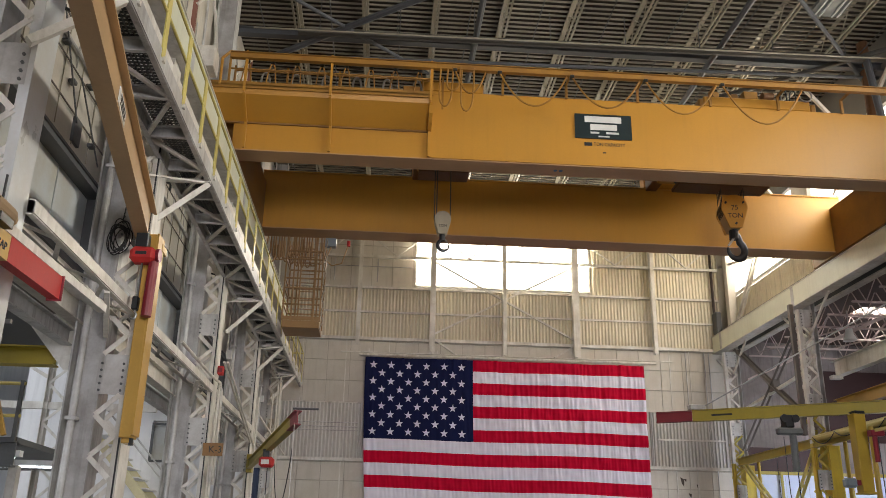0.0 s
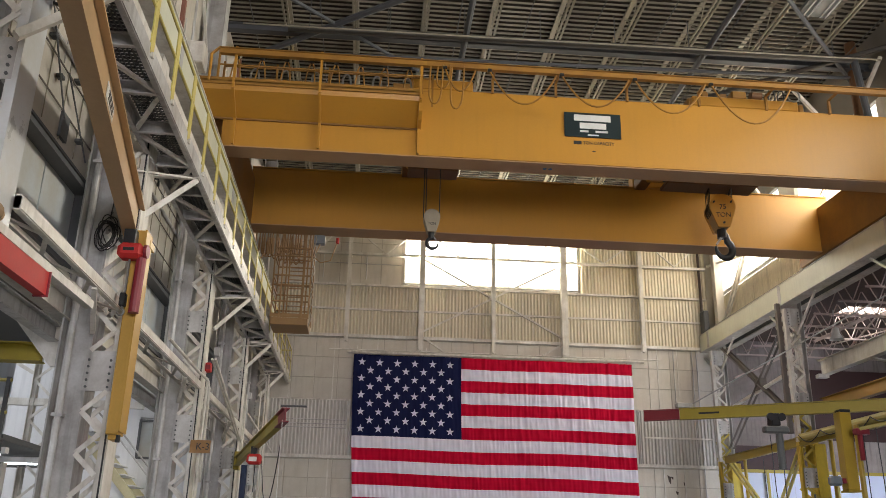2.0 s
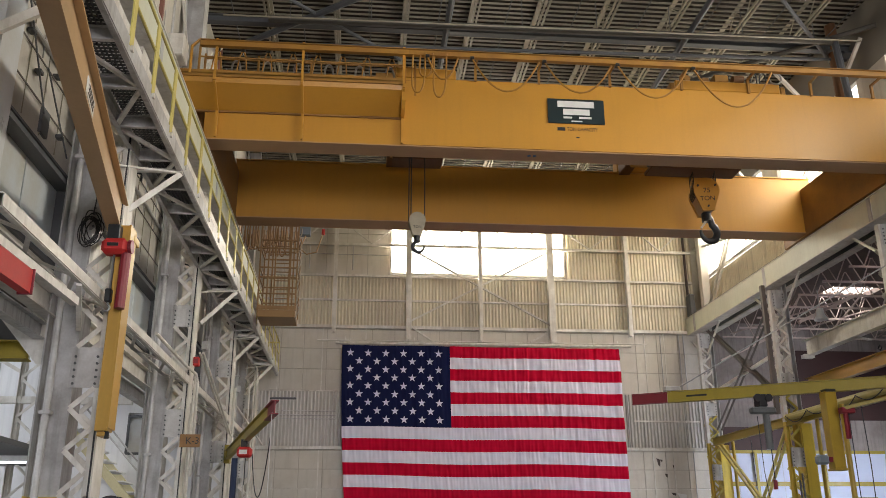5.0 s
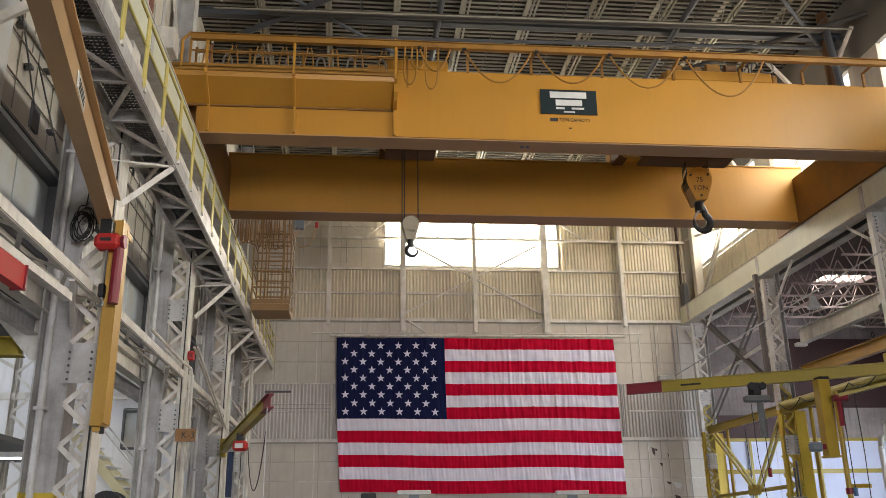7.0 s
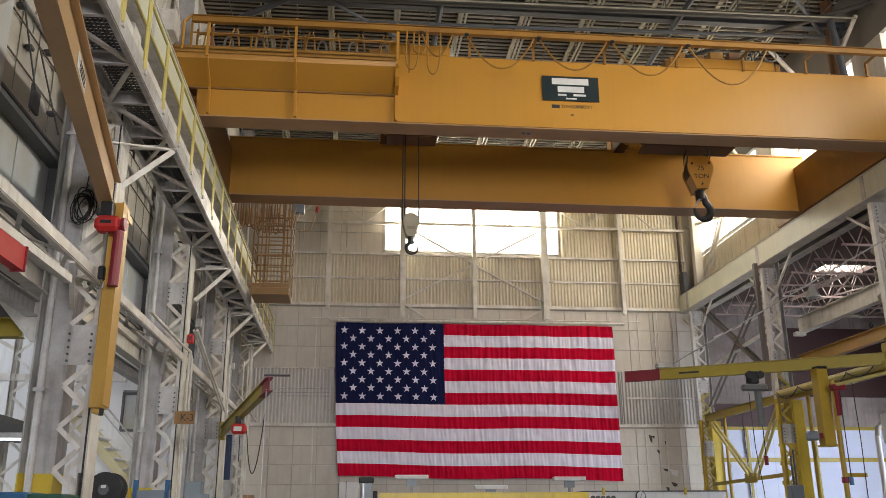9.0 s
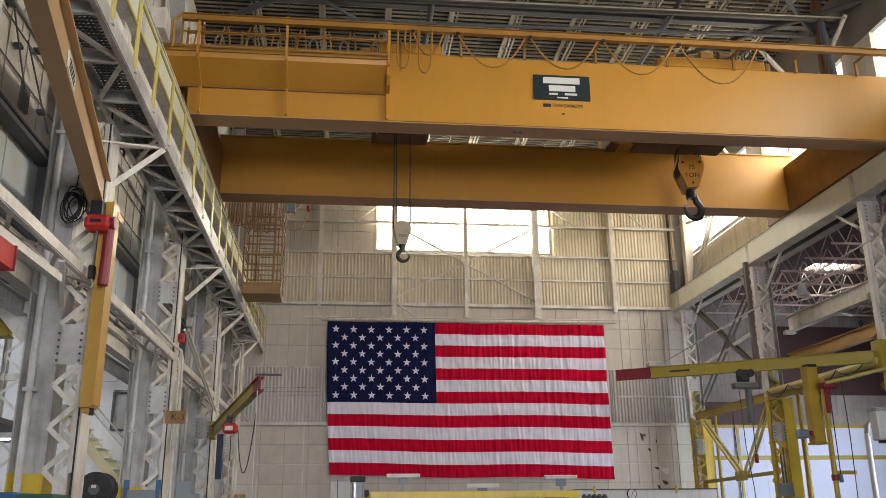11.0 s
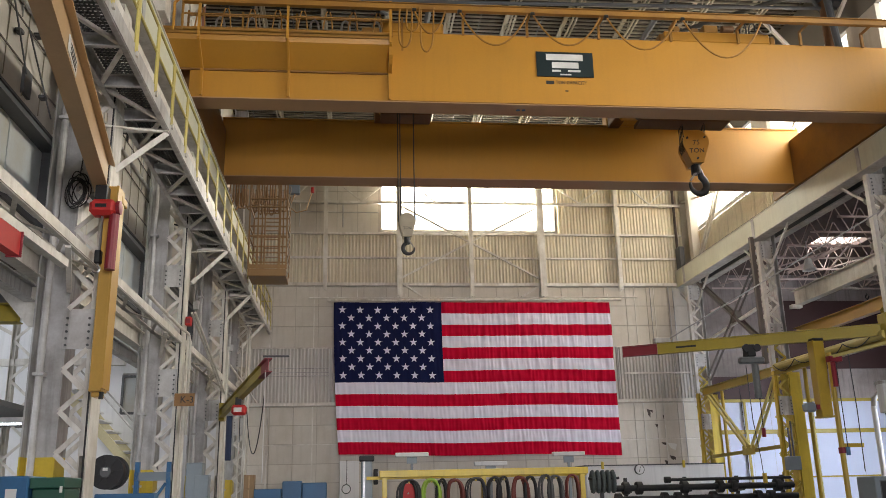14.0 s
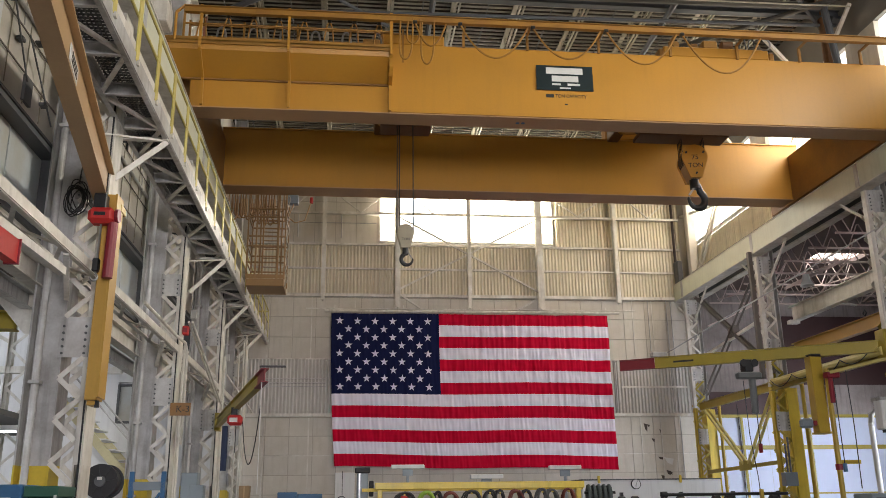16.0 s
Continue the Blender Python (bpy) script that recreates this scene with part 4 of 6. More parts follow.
for y in (7.3, 12.0, 18.6, 23.2, 27.2):
    part("bracket_arm", angle_bar(B(), (-3.9, y, ZC - 0.04), (XO + 0.02, y, ZC - 0.04), 0.09), M_STEELW, catwalk)
    part("knee_brace", bar(B(), (XO - 0.03, y, ZC - 0.05), (-3.9, y - 0.5, ZC - 1.0), 0.10, 0.09), M_STEELW, catwalk)
    part("tie_rod", tube(B(), (XO - 0.02, y, ZC - 0.02), (-3.95, y - 0.9, ZC - 0.35), 0.018, 6), M_STEELW, catwalk)


# ---- left side: ties, booms, wall details ----
M_PINK = paint("pinkish_white_steel", (0.62, 0.50, 0.46), 0.5, var=0.08, dirt=(0.34, 0.25, 0.22))
cols_l = [7.2] + COLS[3:]
for y0, y1 in zip(cols_l, cols_l[1:]):
    t = thing("tie_beam", (-3.85, (y0 + y1) / 2, 5.0), "white riveted tie beam between two columns", "steel beam", "tie beams on the left")
    part("chord", channel(B(), (-3.80, y0 + 0.42, 5.08), (-3.80, y1, 5.08), -0.07, 0.17), M_STEELW, t)
    part("chord", angle_bar(B(), (-4.2, y0 + 0.42, 5.02), (-4.2, y1, 5.02), 0.09), M_STEELW, t)
    n = 5
    for i in range(n):
        a, b = (-3.84, -4.2) if i % 2 else (-4.2, -3.84)
        part("lattice_bar", bar(B(), (a, y0 + 0.5 + (y1 - y0 - 0.5) * i / n, 5.03), (b, y0 + 0.5 + (y1 - y0 - 0.5) * (i + 1) / n, 5.03), 0.06, 0.02), M_STEELW, t)
    part("knee", bar(B(), (-3.84, y1 - 1.3, 5.0), (-4.25, y1 + 0.02, 4.72), 0.07, 0.08), M_STEELW, t)

lintel = thing("aisle_lintel_beam", (-4.75, 18, 4.9), "white steel lintel beam over the aisle opening", "steel beam", shift=REF_WEST)
part("beam", ibeam(B(), (-4.78, -12, 5.12), (-4.78, 29.9, 5.12), 0.22, 0.36, 0.02), M_STEELW, lintel)
part("lower_beam", ibeam(B(), (-5.1, 7.7, 4.86), (-5.1, 29.9, 4.86), 0.18, 0.26, 0.02), M_STEELG, lintel)

# pipes and panel joints on the left wall
for z, r in ((9.6, 0.03), (9.15, 0.02), (8.62, 0.035)):
    part("conduit", tube(B(), (-4.80, 2, z), (-4.80, 29.8, z), r, 8), M_STEELG, wall_west, "thin horizontal conduit")
for i in range(26):
    y = 4.4 + i * 0.95
    part("conduit", tube(B(), (-4.82, y, 8.4), (-4.82, y, 13.5), 0.012, 5), M_STEELG, wall_west)
for z in (10.3, 11.2, 12.1, 13.0):
    part("panel_joint", box(B(), -4.85, 2, z, -4.835, 29.9, z + 0.025), M_STEELG, wall_west)
for y in (8.9, 10.7, 14.1, 19.6, 25.2):
    part("pipe_bracket", bar(B(), (-4.84, y, 8.62), (-4.45, y + 0.1, 8.55), 0.035, 0.035), M_DARK, wall_west)
    part("pipe_bracket", bar(B(), (-4.45, y + 0.1, 8.7), (-4.45, y + 0.1, 8.4), 0.035, 0.05), M_DARK, wall_west)
part("duct", box(B(), -4.849, 10.35, 7.35, -4.80, 10.6, 7.75), M_STEELD, wall_west, "dark vent opening")

# thin joints and conduit runs on the wall above the aisle windows
for i in range(16):
    part("conduit", tube(B(), (-4.835, 7.9 + i * 0.62, 7.3), (-4.835, 7.9 + i * 0.62, 12.5), 0.009, 5), M_JOIST, wall_west)
for z in (7.75, 8.35, 8.95, 9.6, 10.3):
    part("conduit", tube(B(), (-4.815, 7.0, z), (-4.815, 18.0, z), 0.014, 5), M_RUSTG, wall_west)
for p, q in (((9.3, 8.9), (10.3, 7.6)), ((9.9, 9.2), (10.6, 8.4)), ((10.2, 8.3), (11.3, 7.4))):
    part("conduit", tube(B(), (-4.76, *p), (-4.76, *q), 0.014, 6), M_STEELD, wall_west)
for y, z in ((9.6, 8.5), (10.0, 8.1), (10.6, 8.4), (11.0, 7.6)):
    part("junction_clamp", box(B(), -4.84, y - 0.06, z - 0.03, -4.74, y + 0.06, z + 0.03, 0.01), M_STEELD, wall_west, "dark conduit clamp")

# near jib crane: tan boom, ochre mast, red chain hoist
jib = thing("wall_jib_crane", (-3.6, 11.1, 3.2), "jib crane with tan I-beam boom and ochre mast on the column", "jib crane", shift=place(-3.6, 5.6))
part("boom", ibeam(B(), (-3.86, 11.5, 6.44), (-2.21, 2.5, 6.44), 0.21, 0.62, 0.03), M_BOOM, jib, "tan brown I-beam boom")
dirv = (Vector((-2.18, 2.5, 6.36)) - Vector((-3.93, 11.15, 6.36))).normalized()
webp = Vector((-3.207, 7.94, 6.5)) + Vector((0.98, 0.198, 0)) * 0.022
sticker = part("sticker", bar(B(), webp - dirv * 0.3, webp + dirv * 0.3, 0.012, 0.2), M_LETTER, jib, "white label on the boom web")
for dz in (0.05, 0.0, -0.05):
    part("label_bar", bar(B(), webp + Vector((0.009, 0.002, dz)) - dirv * 0.22, webp + Vector((0.009, 0.002, dz)) + dirv * 0.2, 0.004, 0.022), M_INK, sticker)
part("mast", box(B(), -3.71, 11.02, 3.16, -3.535, 11.3, 6.2, 0.012), M_MAST, jib, "ochre box mast")
part("mast_edge", box(B(), -3.537, 11.0, 3.2, -3.51, 11.32, 6.2), M_MAST, jib)
part("foot_bracket", box(B(), -3.68, 11.06, 3.09, -3.57, 11.3, 3.155, 0.01), M_MAST, jib, "small pivot bracket")
part("foot_pin", tube(B(), (-3.55, 11.1, 3.06), (-3.55, 11.1, 3.158), 0.035, 10), M_DARK, jib)
part("top_bracket", box(B(), -3.85, 11.2, 6.0, -3.5, 11.46, 6.12, 0.01), M_MAST, jib)
hoist = thing("chain_hoist", (-3.65, 10.95, 5.0), "red electric chain hoist with long chain bag under the boom", "chain hoist")
bm = B()
box(bm, -3.84, 10.74, 5.66, -3.46, 10.98, 5.90, 0.06)
part("body", bm, M_RED, hoist)
part("end_cover", tube(B(), (-3.46, 10.86, 5.79), (-3.41, 10.86, 5.79), 0.10, 14), M_DRED, hoist)
part("name_plate", box(B(), -3.74, 10.735, 5.76, -3.58, 10.74, 5.81), M_DARK, hoist)
part("trolley", box(B(), -3.78, 10.80, 5.89, -3.6, 10.95, 6.12, 0.01), M_DARK, hoist)
part("chain_bag", tube(B(), (-3.50, 10.86, 4.86), (-3.49, 10.86, 5.68), 0.075, 12), M_DRED, hoist, "faded red tubular chain bag")
part("chain", tube(B(), (-3.66, 10.86, 5.05), (-3.66, 10.86, 5.68), 0.018, 6), M_STEEL, hoist)
part("hook_block", box(B(), -3.72, 10.82, 4.95, -3.63, 10.92, 5.15, 0.015), M_DARK, hoist)
part("hook", hook_mesh(B(), (-3.69, 10.86, 4.87), 0.05, 0.018, 0), M_STEEL, hoist)

coil = thing("cable_coil", (-4.07, 11.38, 6.0), "coil of black cable hung on the column", "cable coil")
for i in range(9):
    r1, r2 = 0.09 + 0.05 * random.random(), 0.19 + 0.08 * random.random()
    c = Vector((-4.24 + 0.05 * random.uniform(-1, 1), 11.37 - 0.012 * i, 6.26 + 0.05 * random.uniform(-1, 1)))
    lean = random.uniform(-0.25, 0.25)
    pts = [c + Vector((r1 * math.cos(radians(a)) + lean * r2 * math.sin(radians(a)), 0.02 * math.sin(radians(2 * a)), r2 * math.sin(radians(a)))) for a in range(0, 361, 15)]
    part("cable_turn", hose(B(), pts, 0.009, 5), M_BLACK, coil)
part("tail", hose(B(), [(-4.22, 11.3, 6.5), (-4.2, 11.3, 6.75), (-4.2, 11.35, 7.3)], 0.011, 5), M_BLACK, coil)

redbeam = thing("red_tipped_boom", (-3.66, 6.5, 4.3), "boom with tan body and bright red painted end", "jib boom")
part("boom_end", bar(B(), (-3.66, 6.95, 4.33), (-3.62, 8.10, 4.33), 0.12, 0.25), M_RED, redbeam, "bright red painted end")
part("boom_body", bar(B(), (-3.80, 3.0, 4.33), (-3.66, 6.945, 4.33), 0.12, 0.25), M_MAST, redbeam)
part("end_plate", box(B(), -3.70, 8.10, 4.19, -3.54, 8.12, 4.47), M_DRED, redbeam)
part("top_bar", bar(B(), (-3.82, 3.0, 4.56), (-3.64, 9.6, 4.56), 0.10, 0.10), M_STEELW, redbeam)
writing("capacity_lettering", "CAP", 0.11, pose(-3.58, 6.75, 4.30, 90, 0, 90), M_INK, redbeam)
motor = thing("boom_motor", (-3.6, 6.9, 4.6), "small brown motor on the boom", "motor")
part("housing", tube(B(), (-3.62, 6.45, 4.60), (-3.62, 6.8, 4.60), 0.1, 14), M_CARD, motor)
part("foot", box(B(), -3.72, 6.5, 4.45, -3.52, 6.75, 4.53), M_DARK, motor)
part("end_cap", tube(B(), (-3.62, 6.8, 4.60), (-3.62, 6.88, 4.60), 0.07, 12), M_BOOM, motor)

# left aisle: crane beam, mezzanine, white room with window, stair
M_DIM = paint("dark_brown_steel", (0.07, 0.05, 0.04), 0.6, var=0.1)
ab = thing("aisle_crane_beam", (-5.8, 12, 4.4), "mustard yellow crane beam in the side aisle", "crane beam")
part("beam", ibeam(B(), (-12, 12.6, 4.62), (-5.35, 12.6, 4.62), 0.25, 0.3, 0.02), M_JIB, ab)
part("gusset", polyhedron(B(), [(-5.9, 5.25), (-4.8, 5.25), (-4.8, 4.35), (-5.1, 4.35)], "y", 12.3, 12.33), M_STEELW, ab, "white gusset plate")
part("hanger", box(B(), -5.95, 12.2, 5.25, -4.85, 12.5, 5.5), M_DIM, ab, "dark brown hanger")
mez = thing("mezzanine", (-8, 15, 0), "dark steel mezzanine with guard rail in the side aisle", "mezzanine")
part("fascia", ibeam(B(), (-12, 13.9, 3.12), (-6.2, 13.9, 3.12), 0.2, 0.42, 0.03), M_STEELD, mez)
part("deck", box(B(), -12, 13.9, 3.3, -6.2, 19, 3.4), M_STEELD, mez)
for x in (-6.25, -7.5, -8.8):
    part("rail_post", bar(B(), (x, 13.85, 3.3), (x, 13.85, 4.35), 0.06, 0.06), M_STEELD, mez)
    part("leg", bar(B(), (x, 14.1, 0), (x, 14.1, 2.95), 0.15, 0.15), M_STEELG, mez)
for z in (3.75, 4.3):
    part("guard_rail", tube(B(), (-12, 13.85, z), (-6.2, 13.85, z), 0.03), M_RAIL, mez)
part("brace", bar(B(), (-6.9, 13.7, 4.9), (-6.35, 13.7, 3.4), 0.07, 0.07), M_MAST, mez)
post = thing("aisle_column", (-7.6, 18.5, 0), "white laced steel column standing in the side aisle", "column", shift=place(-7.6, 4.5))
for x in (-7.85, -7.35):
    part("flange", ibeam(B(), (x, 18.5, 0), (x, 18.5, 8.5), 0.16, 0.12, 0.015, (1, 0, 0)), M_STEELW, post)
for i in range(18):
    a, b = (-7.85, -7.35) if i % 2 else (-7.35, -7.85)
    part("lacing_bar", bar(B(), (a, 18.42, 0.3 + i * 0.45), (b, 18.42, 0.75 + i * 0.45), 0.06, 0.012, (0, 1, 0)), M_STEELW, post)
for p, q in (((-7.3, 5.0), (-5.3, 6.6)), ((-7.3, 6.6), (-5.3, 5.0)), ((-7.9, 5.4), (-10.5, 6.8))):
    part("knee_brace", bar(B(), (p[0], 18.5, p[1]), (q[0], 18.5, q[1]), 0.08, 0.08), M_STEELW, post)
part("tie", bar(B(), (-12.0, 18.5, 4.75), (-5.3, 18.5, 4.75), 0.12, 0.16), M_STEELW, post)
for i in range(2):
    f = thing("tube_light", (-7.2, 14.2 + i * 1.6, 3.2), "white fluorescent tube light under the mezzanine", "light")
    part("housing", box(B(), -8.2, 14.15 + i * 1.6, 3.2, -6.3, 14.3 + i * 1.6, 3.302), M_AISLE, f)
    part("tube", tube(B(), (-8.1, 14.22 + i * 1.6, 3.18), (-6.4, 14.22 + i * 1.6, 3.18), 0.02), glow("lamp_tube", (0.9, 0.95, 1.0), 4.0), f)
ROOM = place(-6, 3.8)
bm = B()
for x0, z0, x1, z1 in ((-9.5, 0, -6.06, 6.5), (-5.61, 0, -5.2, 6.5), (-6.06, 0, -5.61, 3.85), (-6.06, 4.86, -5.61, 6.5)):
    box(bm, x0, 21, z0, x1, 21.2, z1)
room = solid("wall_room", bm, M_AISLE, "white plastered room wall in the side aisle", "wall", "structure", shift=ROOM)
w = thing("window_10", (-5.83, 21, 3.85), "small dark-framed window in the white room", "window", kind="structure", shift=ROOM)
bm = B()
for x0, z0, x1, z1 in ((-6.06, 3.85, -5.61, 3.91), (-6.06, 4.80, -5.61, 4.86), (-6.06, 3.91, -6.0, 4.80), (-5.67, 3.91, -5.61, 4.80)):
    box(bm, x0, 20.95, z0, x1, 21.05, z1)
part("window_frame", bm, M_STEELD, w, "dark window frame")
part("pane", box(B(), -6.0, 21.0, 3.91, -5.67, 21.02, 4.80), M_GLASS, w)
M_PALE = paint("pale_yellow_paint", (0.62, 0.56, 0.34), 0.5)
stair = thing("stair", (-5.9, 20, 0), "white and yellow stair flight beside the white room", "stair")
for y in (19.4, 20.4):
    part("stringer", bar(B(), (-7.0, y, 4.3), (-4.95, y, 2.1), 0.06, 0.2), M_PALE, stair, "faded yellow stringer")
    part("handrail", tube(B(), (-7.0, y, 5.15), (-4.95, y, 2.95), 0.022), M_STEELG, stair)
for i in range(9):
    part("tread", box(B(), -6.95 + i * 0.23, 19.43, 4.22 - i * 0.245, -6.68 + i * 0.23, 20.37, 4.25 - i * 0.245), M_AISLE, stair)
part("skirt", polyhedron(B(), [(-7.0, 4.1), (-7.0, 0), (-5.0, 0), (-5.0, 1.95)], "y", 20.42, 20.46), M_AISLE, stair)

# column clutter
for y, z, name, lab, mt in ((17.1, 3.6, "bay_sign", "ochre bay sign with black letters", M_TRUCK),):
    sg = thing(name, (-3.62, y, z), lab, "sign")
    part("plate", box(B(), -3.83, y - 0.03, z, -3.40, y - 0.01, z + 0.27), mt, sg)
    writing("lettering", "K-3", 0.2, pose(-3.56, y - 0.035, z + 0.13, 90, 0, 0), M_INK, sg)
al = thing("alarm_box", (-3.7, 17.5, 5.5), "small red fire alarm box on the column", "alarm")
part("box", box(B(), -3.79, 17.35, 5.45, -3.66, 17.5, 5.65, 0.015), M_RED, al)
part("front", box(B(), -3.77, 17.335, 5.5, -3.68, 17.35, 5.6), M_DRED, al)
lamp = thing("yard_lamp", (-4.5, 11, 4.2), "pair of round reflector lamps in the aisle", "lamp")
for i in range(2):
    c = Vector((-5.35 + i * 0.28, 9.9, 4.32 - i * 0.1))
    bm = B()
    bmesh.ops.create_uvsphere(bm, u_segments=16, v_segments=10, radius=0.11, matrix=Matrix.Translation(c))
    part("reflector", bm, M_STEEL, lamp, smooth=True)
part("hanger", bar(B(), (-5.1, 9.95, 4.45), (-5.1, 9.95, 4.80), 0.05, 0.05), M_STEELG, lamp)
part("arm", bar(B(), (-5.5, 9.95, 4.45), (-4.9, 9.95, 4.45), 0.05, 0.05), M_STEELG, lamp)
cp = thing("conduit_run", (-3.7, 18, 0), "white conduits running down beside the columns", "conduit")
for x, y, z0, z1 in ((-3.72, 17.75, 1.0, 5.2), (-3.78, 17.85, 1.0, 4.6), (-3.72, 23.5, 1.0, 6.0), (-3.8, 23.6, 1.0, 7.0), (-3.66, 26.0, 1.0, 6.6), (-3.6, 27.2, 0.6, 7.4), (-3.7, 27.4, 0.6, 7.2)):
    part("pipe", tube(B(), (x, y, z0), (x, y, z1), 0.03, 8), M_STEELW, cp)
part("pipe", hose(B(), [(-3.75, 14.2, 5.25), (-3.72, 16.8, 5.2), (-3.68, 17.6, 5.2), (-3.66, 17.75, 5.05), (-3.66, 17.75, 3.0)], 0.032, 8), M_STEELW, cp)
for a, b in (((-3.70, 17.9, 5.75), (-3.70, 22.6, 4.55)), ((-3.62, 17.9, 5.75), (-3.62, 22.6, 4.5)), ((-3.6, 23.2, 5.4), (-3.2, 26.5, 4.7))):
    part("diagonal_pipe", tube(B(), a, b, 0.03, 8), M_STEELW, cp)
for y in (12.0, 18.6, 24.2):
    part("lug", box(B(), -3.82, y, 6.0, -3.70, y + 0.12, 6.2), M_STEELG, cp)

# far left jib with red hoist
j2 = thing("yellow_jib_boom", (-2.7, 18.6, 4.0), "greenish yellow jib boom with dark red end", "jib boom", "yellow jib booms")
P0, P1 = Vector((-3.78, 22.9, 4.02)), Vector((-1.55, 14.3, 4.02))
part("boom", ibeam(B(), P0, P0.lerp(P1, 0.90), 0.14, 0.26, 0.02), M_JIB, j2)
part("boom_end", ibeam(B(), P0.lerp(P1, 0.901), P1, 0.14, 0.26, 0.02), M_DRED, j2, "dark red painted end")
part("pivot", box(B(), -3.82, 22.7, 3.8, -3.66, 23.0, 4.3, 0.01), M_JIB, j2)
part("stop_bar", tube(B(), P1 + Vector((-0.1, 0, 0.16)), P1 + Vector((0.38, 0, 0.16)), 0.02), M_STEELD, j2)
part("pendant_cord", tube(B(), P1 + Vector((-0.05, 0, -2.1)), P1 + Vector((-0.05, 0, -0.1)), 0.008, 5), M_LETTER, j2, "white pull cord")
M_NAVY = paint("navy_fabric", (0.012, 0.025, 0.07), 0.7)
h2 = thing("chain_hoist", (-2.62, 18.4, 3.6), "small red and white chain hoist with hanging cable", "chain hoist")
part("body", box(B(), -2.80, 18.3, 3.52, -2.46, 18.55, 3.75, 0.05), M_RED, h2)
part("badge", box(B(), -2.74, 18.28, 3.58, -2.56, 18.3, 3.68), M_LETTER, h2, "white badge")
part("trolley", box(B(), -2.72, 18.35, 3.74, -2.58, 18.5, 3.92), M_DARK, h2)
part("chain_bag", tube(B(), (-2.85, 18.45, 2.5), (-2.85, 18.45, 3.5), 0.07, 10), M_NAVY, h2, "dark blue chain bag")
part("chain", tube(B(), (-2.6, 18.4, 2.9), (-2.6, 18.4, 3.5), 0.012, 5), M_DARK, h2)
part("cable", hose(B(), sag((-2.45, 18.4, 3.6), (-1.9, 17.0, 3.8), 1.1), 0.012, 5), M_BLACK, h2)

gp = thing("gusset_bracket", (-4.3, 7.1, 7.2), "cream gusset plate at the head of the column", "bracket")
part("plate", polyhedron(B(), [(-5.2, 7.2), (-3.95, 7.7), (-3.95, 8.0), (-5.2, 8.0)], "y", 7.12, 7.16), M_STEELW, gp)
part("flange", bar(B(), (-5.2, 7.14, 7.2), (-3.95, 7.14, 7.7), 0.2, 0.02), M_STEELW, gp)
eb = thing("electrical_box", (-4.5, 15, 12.3), "pale grey electrical box high on the side wall", "electrical box")
part("case", box(B(), -4.8, 15.0, 12.2, -4.25, 15.5, 12.75, 0.02), M_STEELW, eb)
part("conduit", tube(B(), (-4.6, 15.2, 12.75), (-4.6, 15.2, 15.8), 0.03), M_STEELG, eb)
part("bracket", box(B(), -4.85, 15.1, 12.3, -4.8, 15.4, 12.6), M_STEELD, eb)
rs = thing("rust_red_bracing", (-4.6, 17.5, 12), "rust red steel struts beside the side wall", "bracing")
M_RUST = paint("rust_red_primer", (0.26, 0.11, 0.08), 0.6, var=0.12)
for y in (14.2, 16.9, 17.4, 20.6):
    part("strut", angle_bar(B(), (-4.55, y, 10.4), (-4.55, y, 16.4), 0.09), M_RUST, rs)
for y0, y1 in ((14.2, 16.9), (17.4, 20.6)):
    part("diagonal", bar(B(), (-4.55, y0, 13.2), (-4.55, y1, 16.2), 0.06, 0.06), M_STEELW, rs)
    part("diagonal", bar(B(), (-4.6, y1, 13.2), (-4.6, y0, 16.2), 0.06, 0.06), M_STEELW, rs)


# ---- right side aisle ----
bm = B()
box(bm, 14.92, WALL_Y - 0.06, 0, 29, WALL_Y + 0.01, 5.05)
cs = solid("wall_aisle_white", bm, M_SHEET, "white sheeted lower wall of the side aisle", "wall", "structure", shift=REF_NORTH)
for z, h in ((5.0, 0.12), (3.75, 0.16), (1.95, 0.06)):
    part("yellow_rail", box(B(), 14.95, WALL_Y - 0.16, z - h / 2, 29, WALL_Y - 0.065, z + h / 2), M_JIB, cs, "yellow horizontal rail")
for x in (16.1, 19.0, 21.8):
    part("yellow_post", box(B(), x, WALL_Y - 0.2, 0, x + 0.1, WALL_Y - 0.165, 5.0), M_JIB, cs)
for i in range(14):
    part("sheet_seam", box(B(), 15.4 + i * 0.95, WALL_Y - 0.066, 0, 15.41 + i * 0.95, WALL_Y - 0.06, 4.9), M_STEELG, cs)
bm = B()
box(bm, 14.92, WALL_Y - 0.03, 5.05, 18.2, WALL_Y + 0.01, 6.0)
box(bm, 18.2, WALL_Y - 0.03, 6.3, 29, WALL_Y + 0.01, 9.2)
solid("wall_aisle_maroon", bm, M_BROWN, "maroon siding above the white sheeted wall", "wall", "structure", shift=REF_NORTH)
bm = B()
box(bm, 24.0, -14, 0, 24.3, WALL_Y, AZ)
solid("wall_aisle_east_inner", bm, M_BROWN, "dark maroon side wall of the aisle", "wall", "structure")

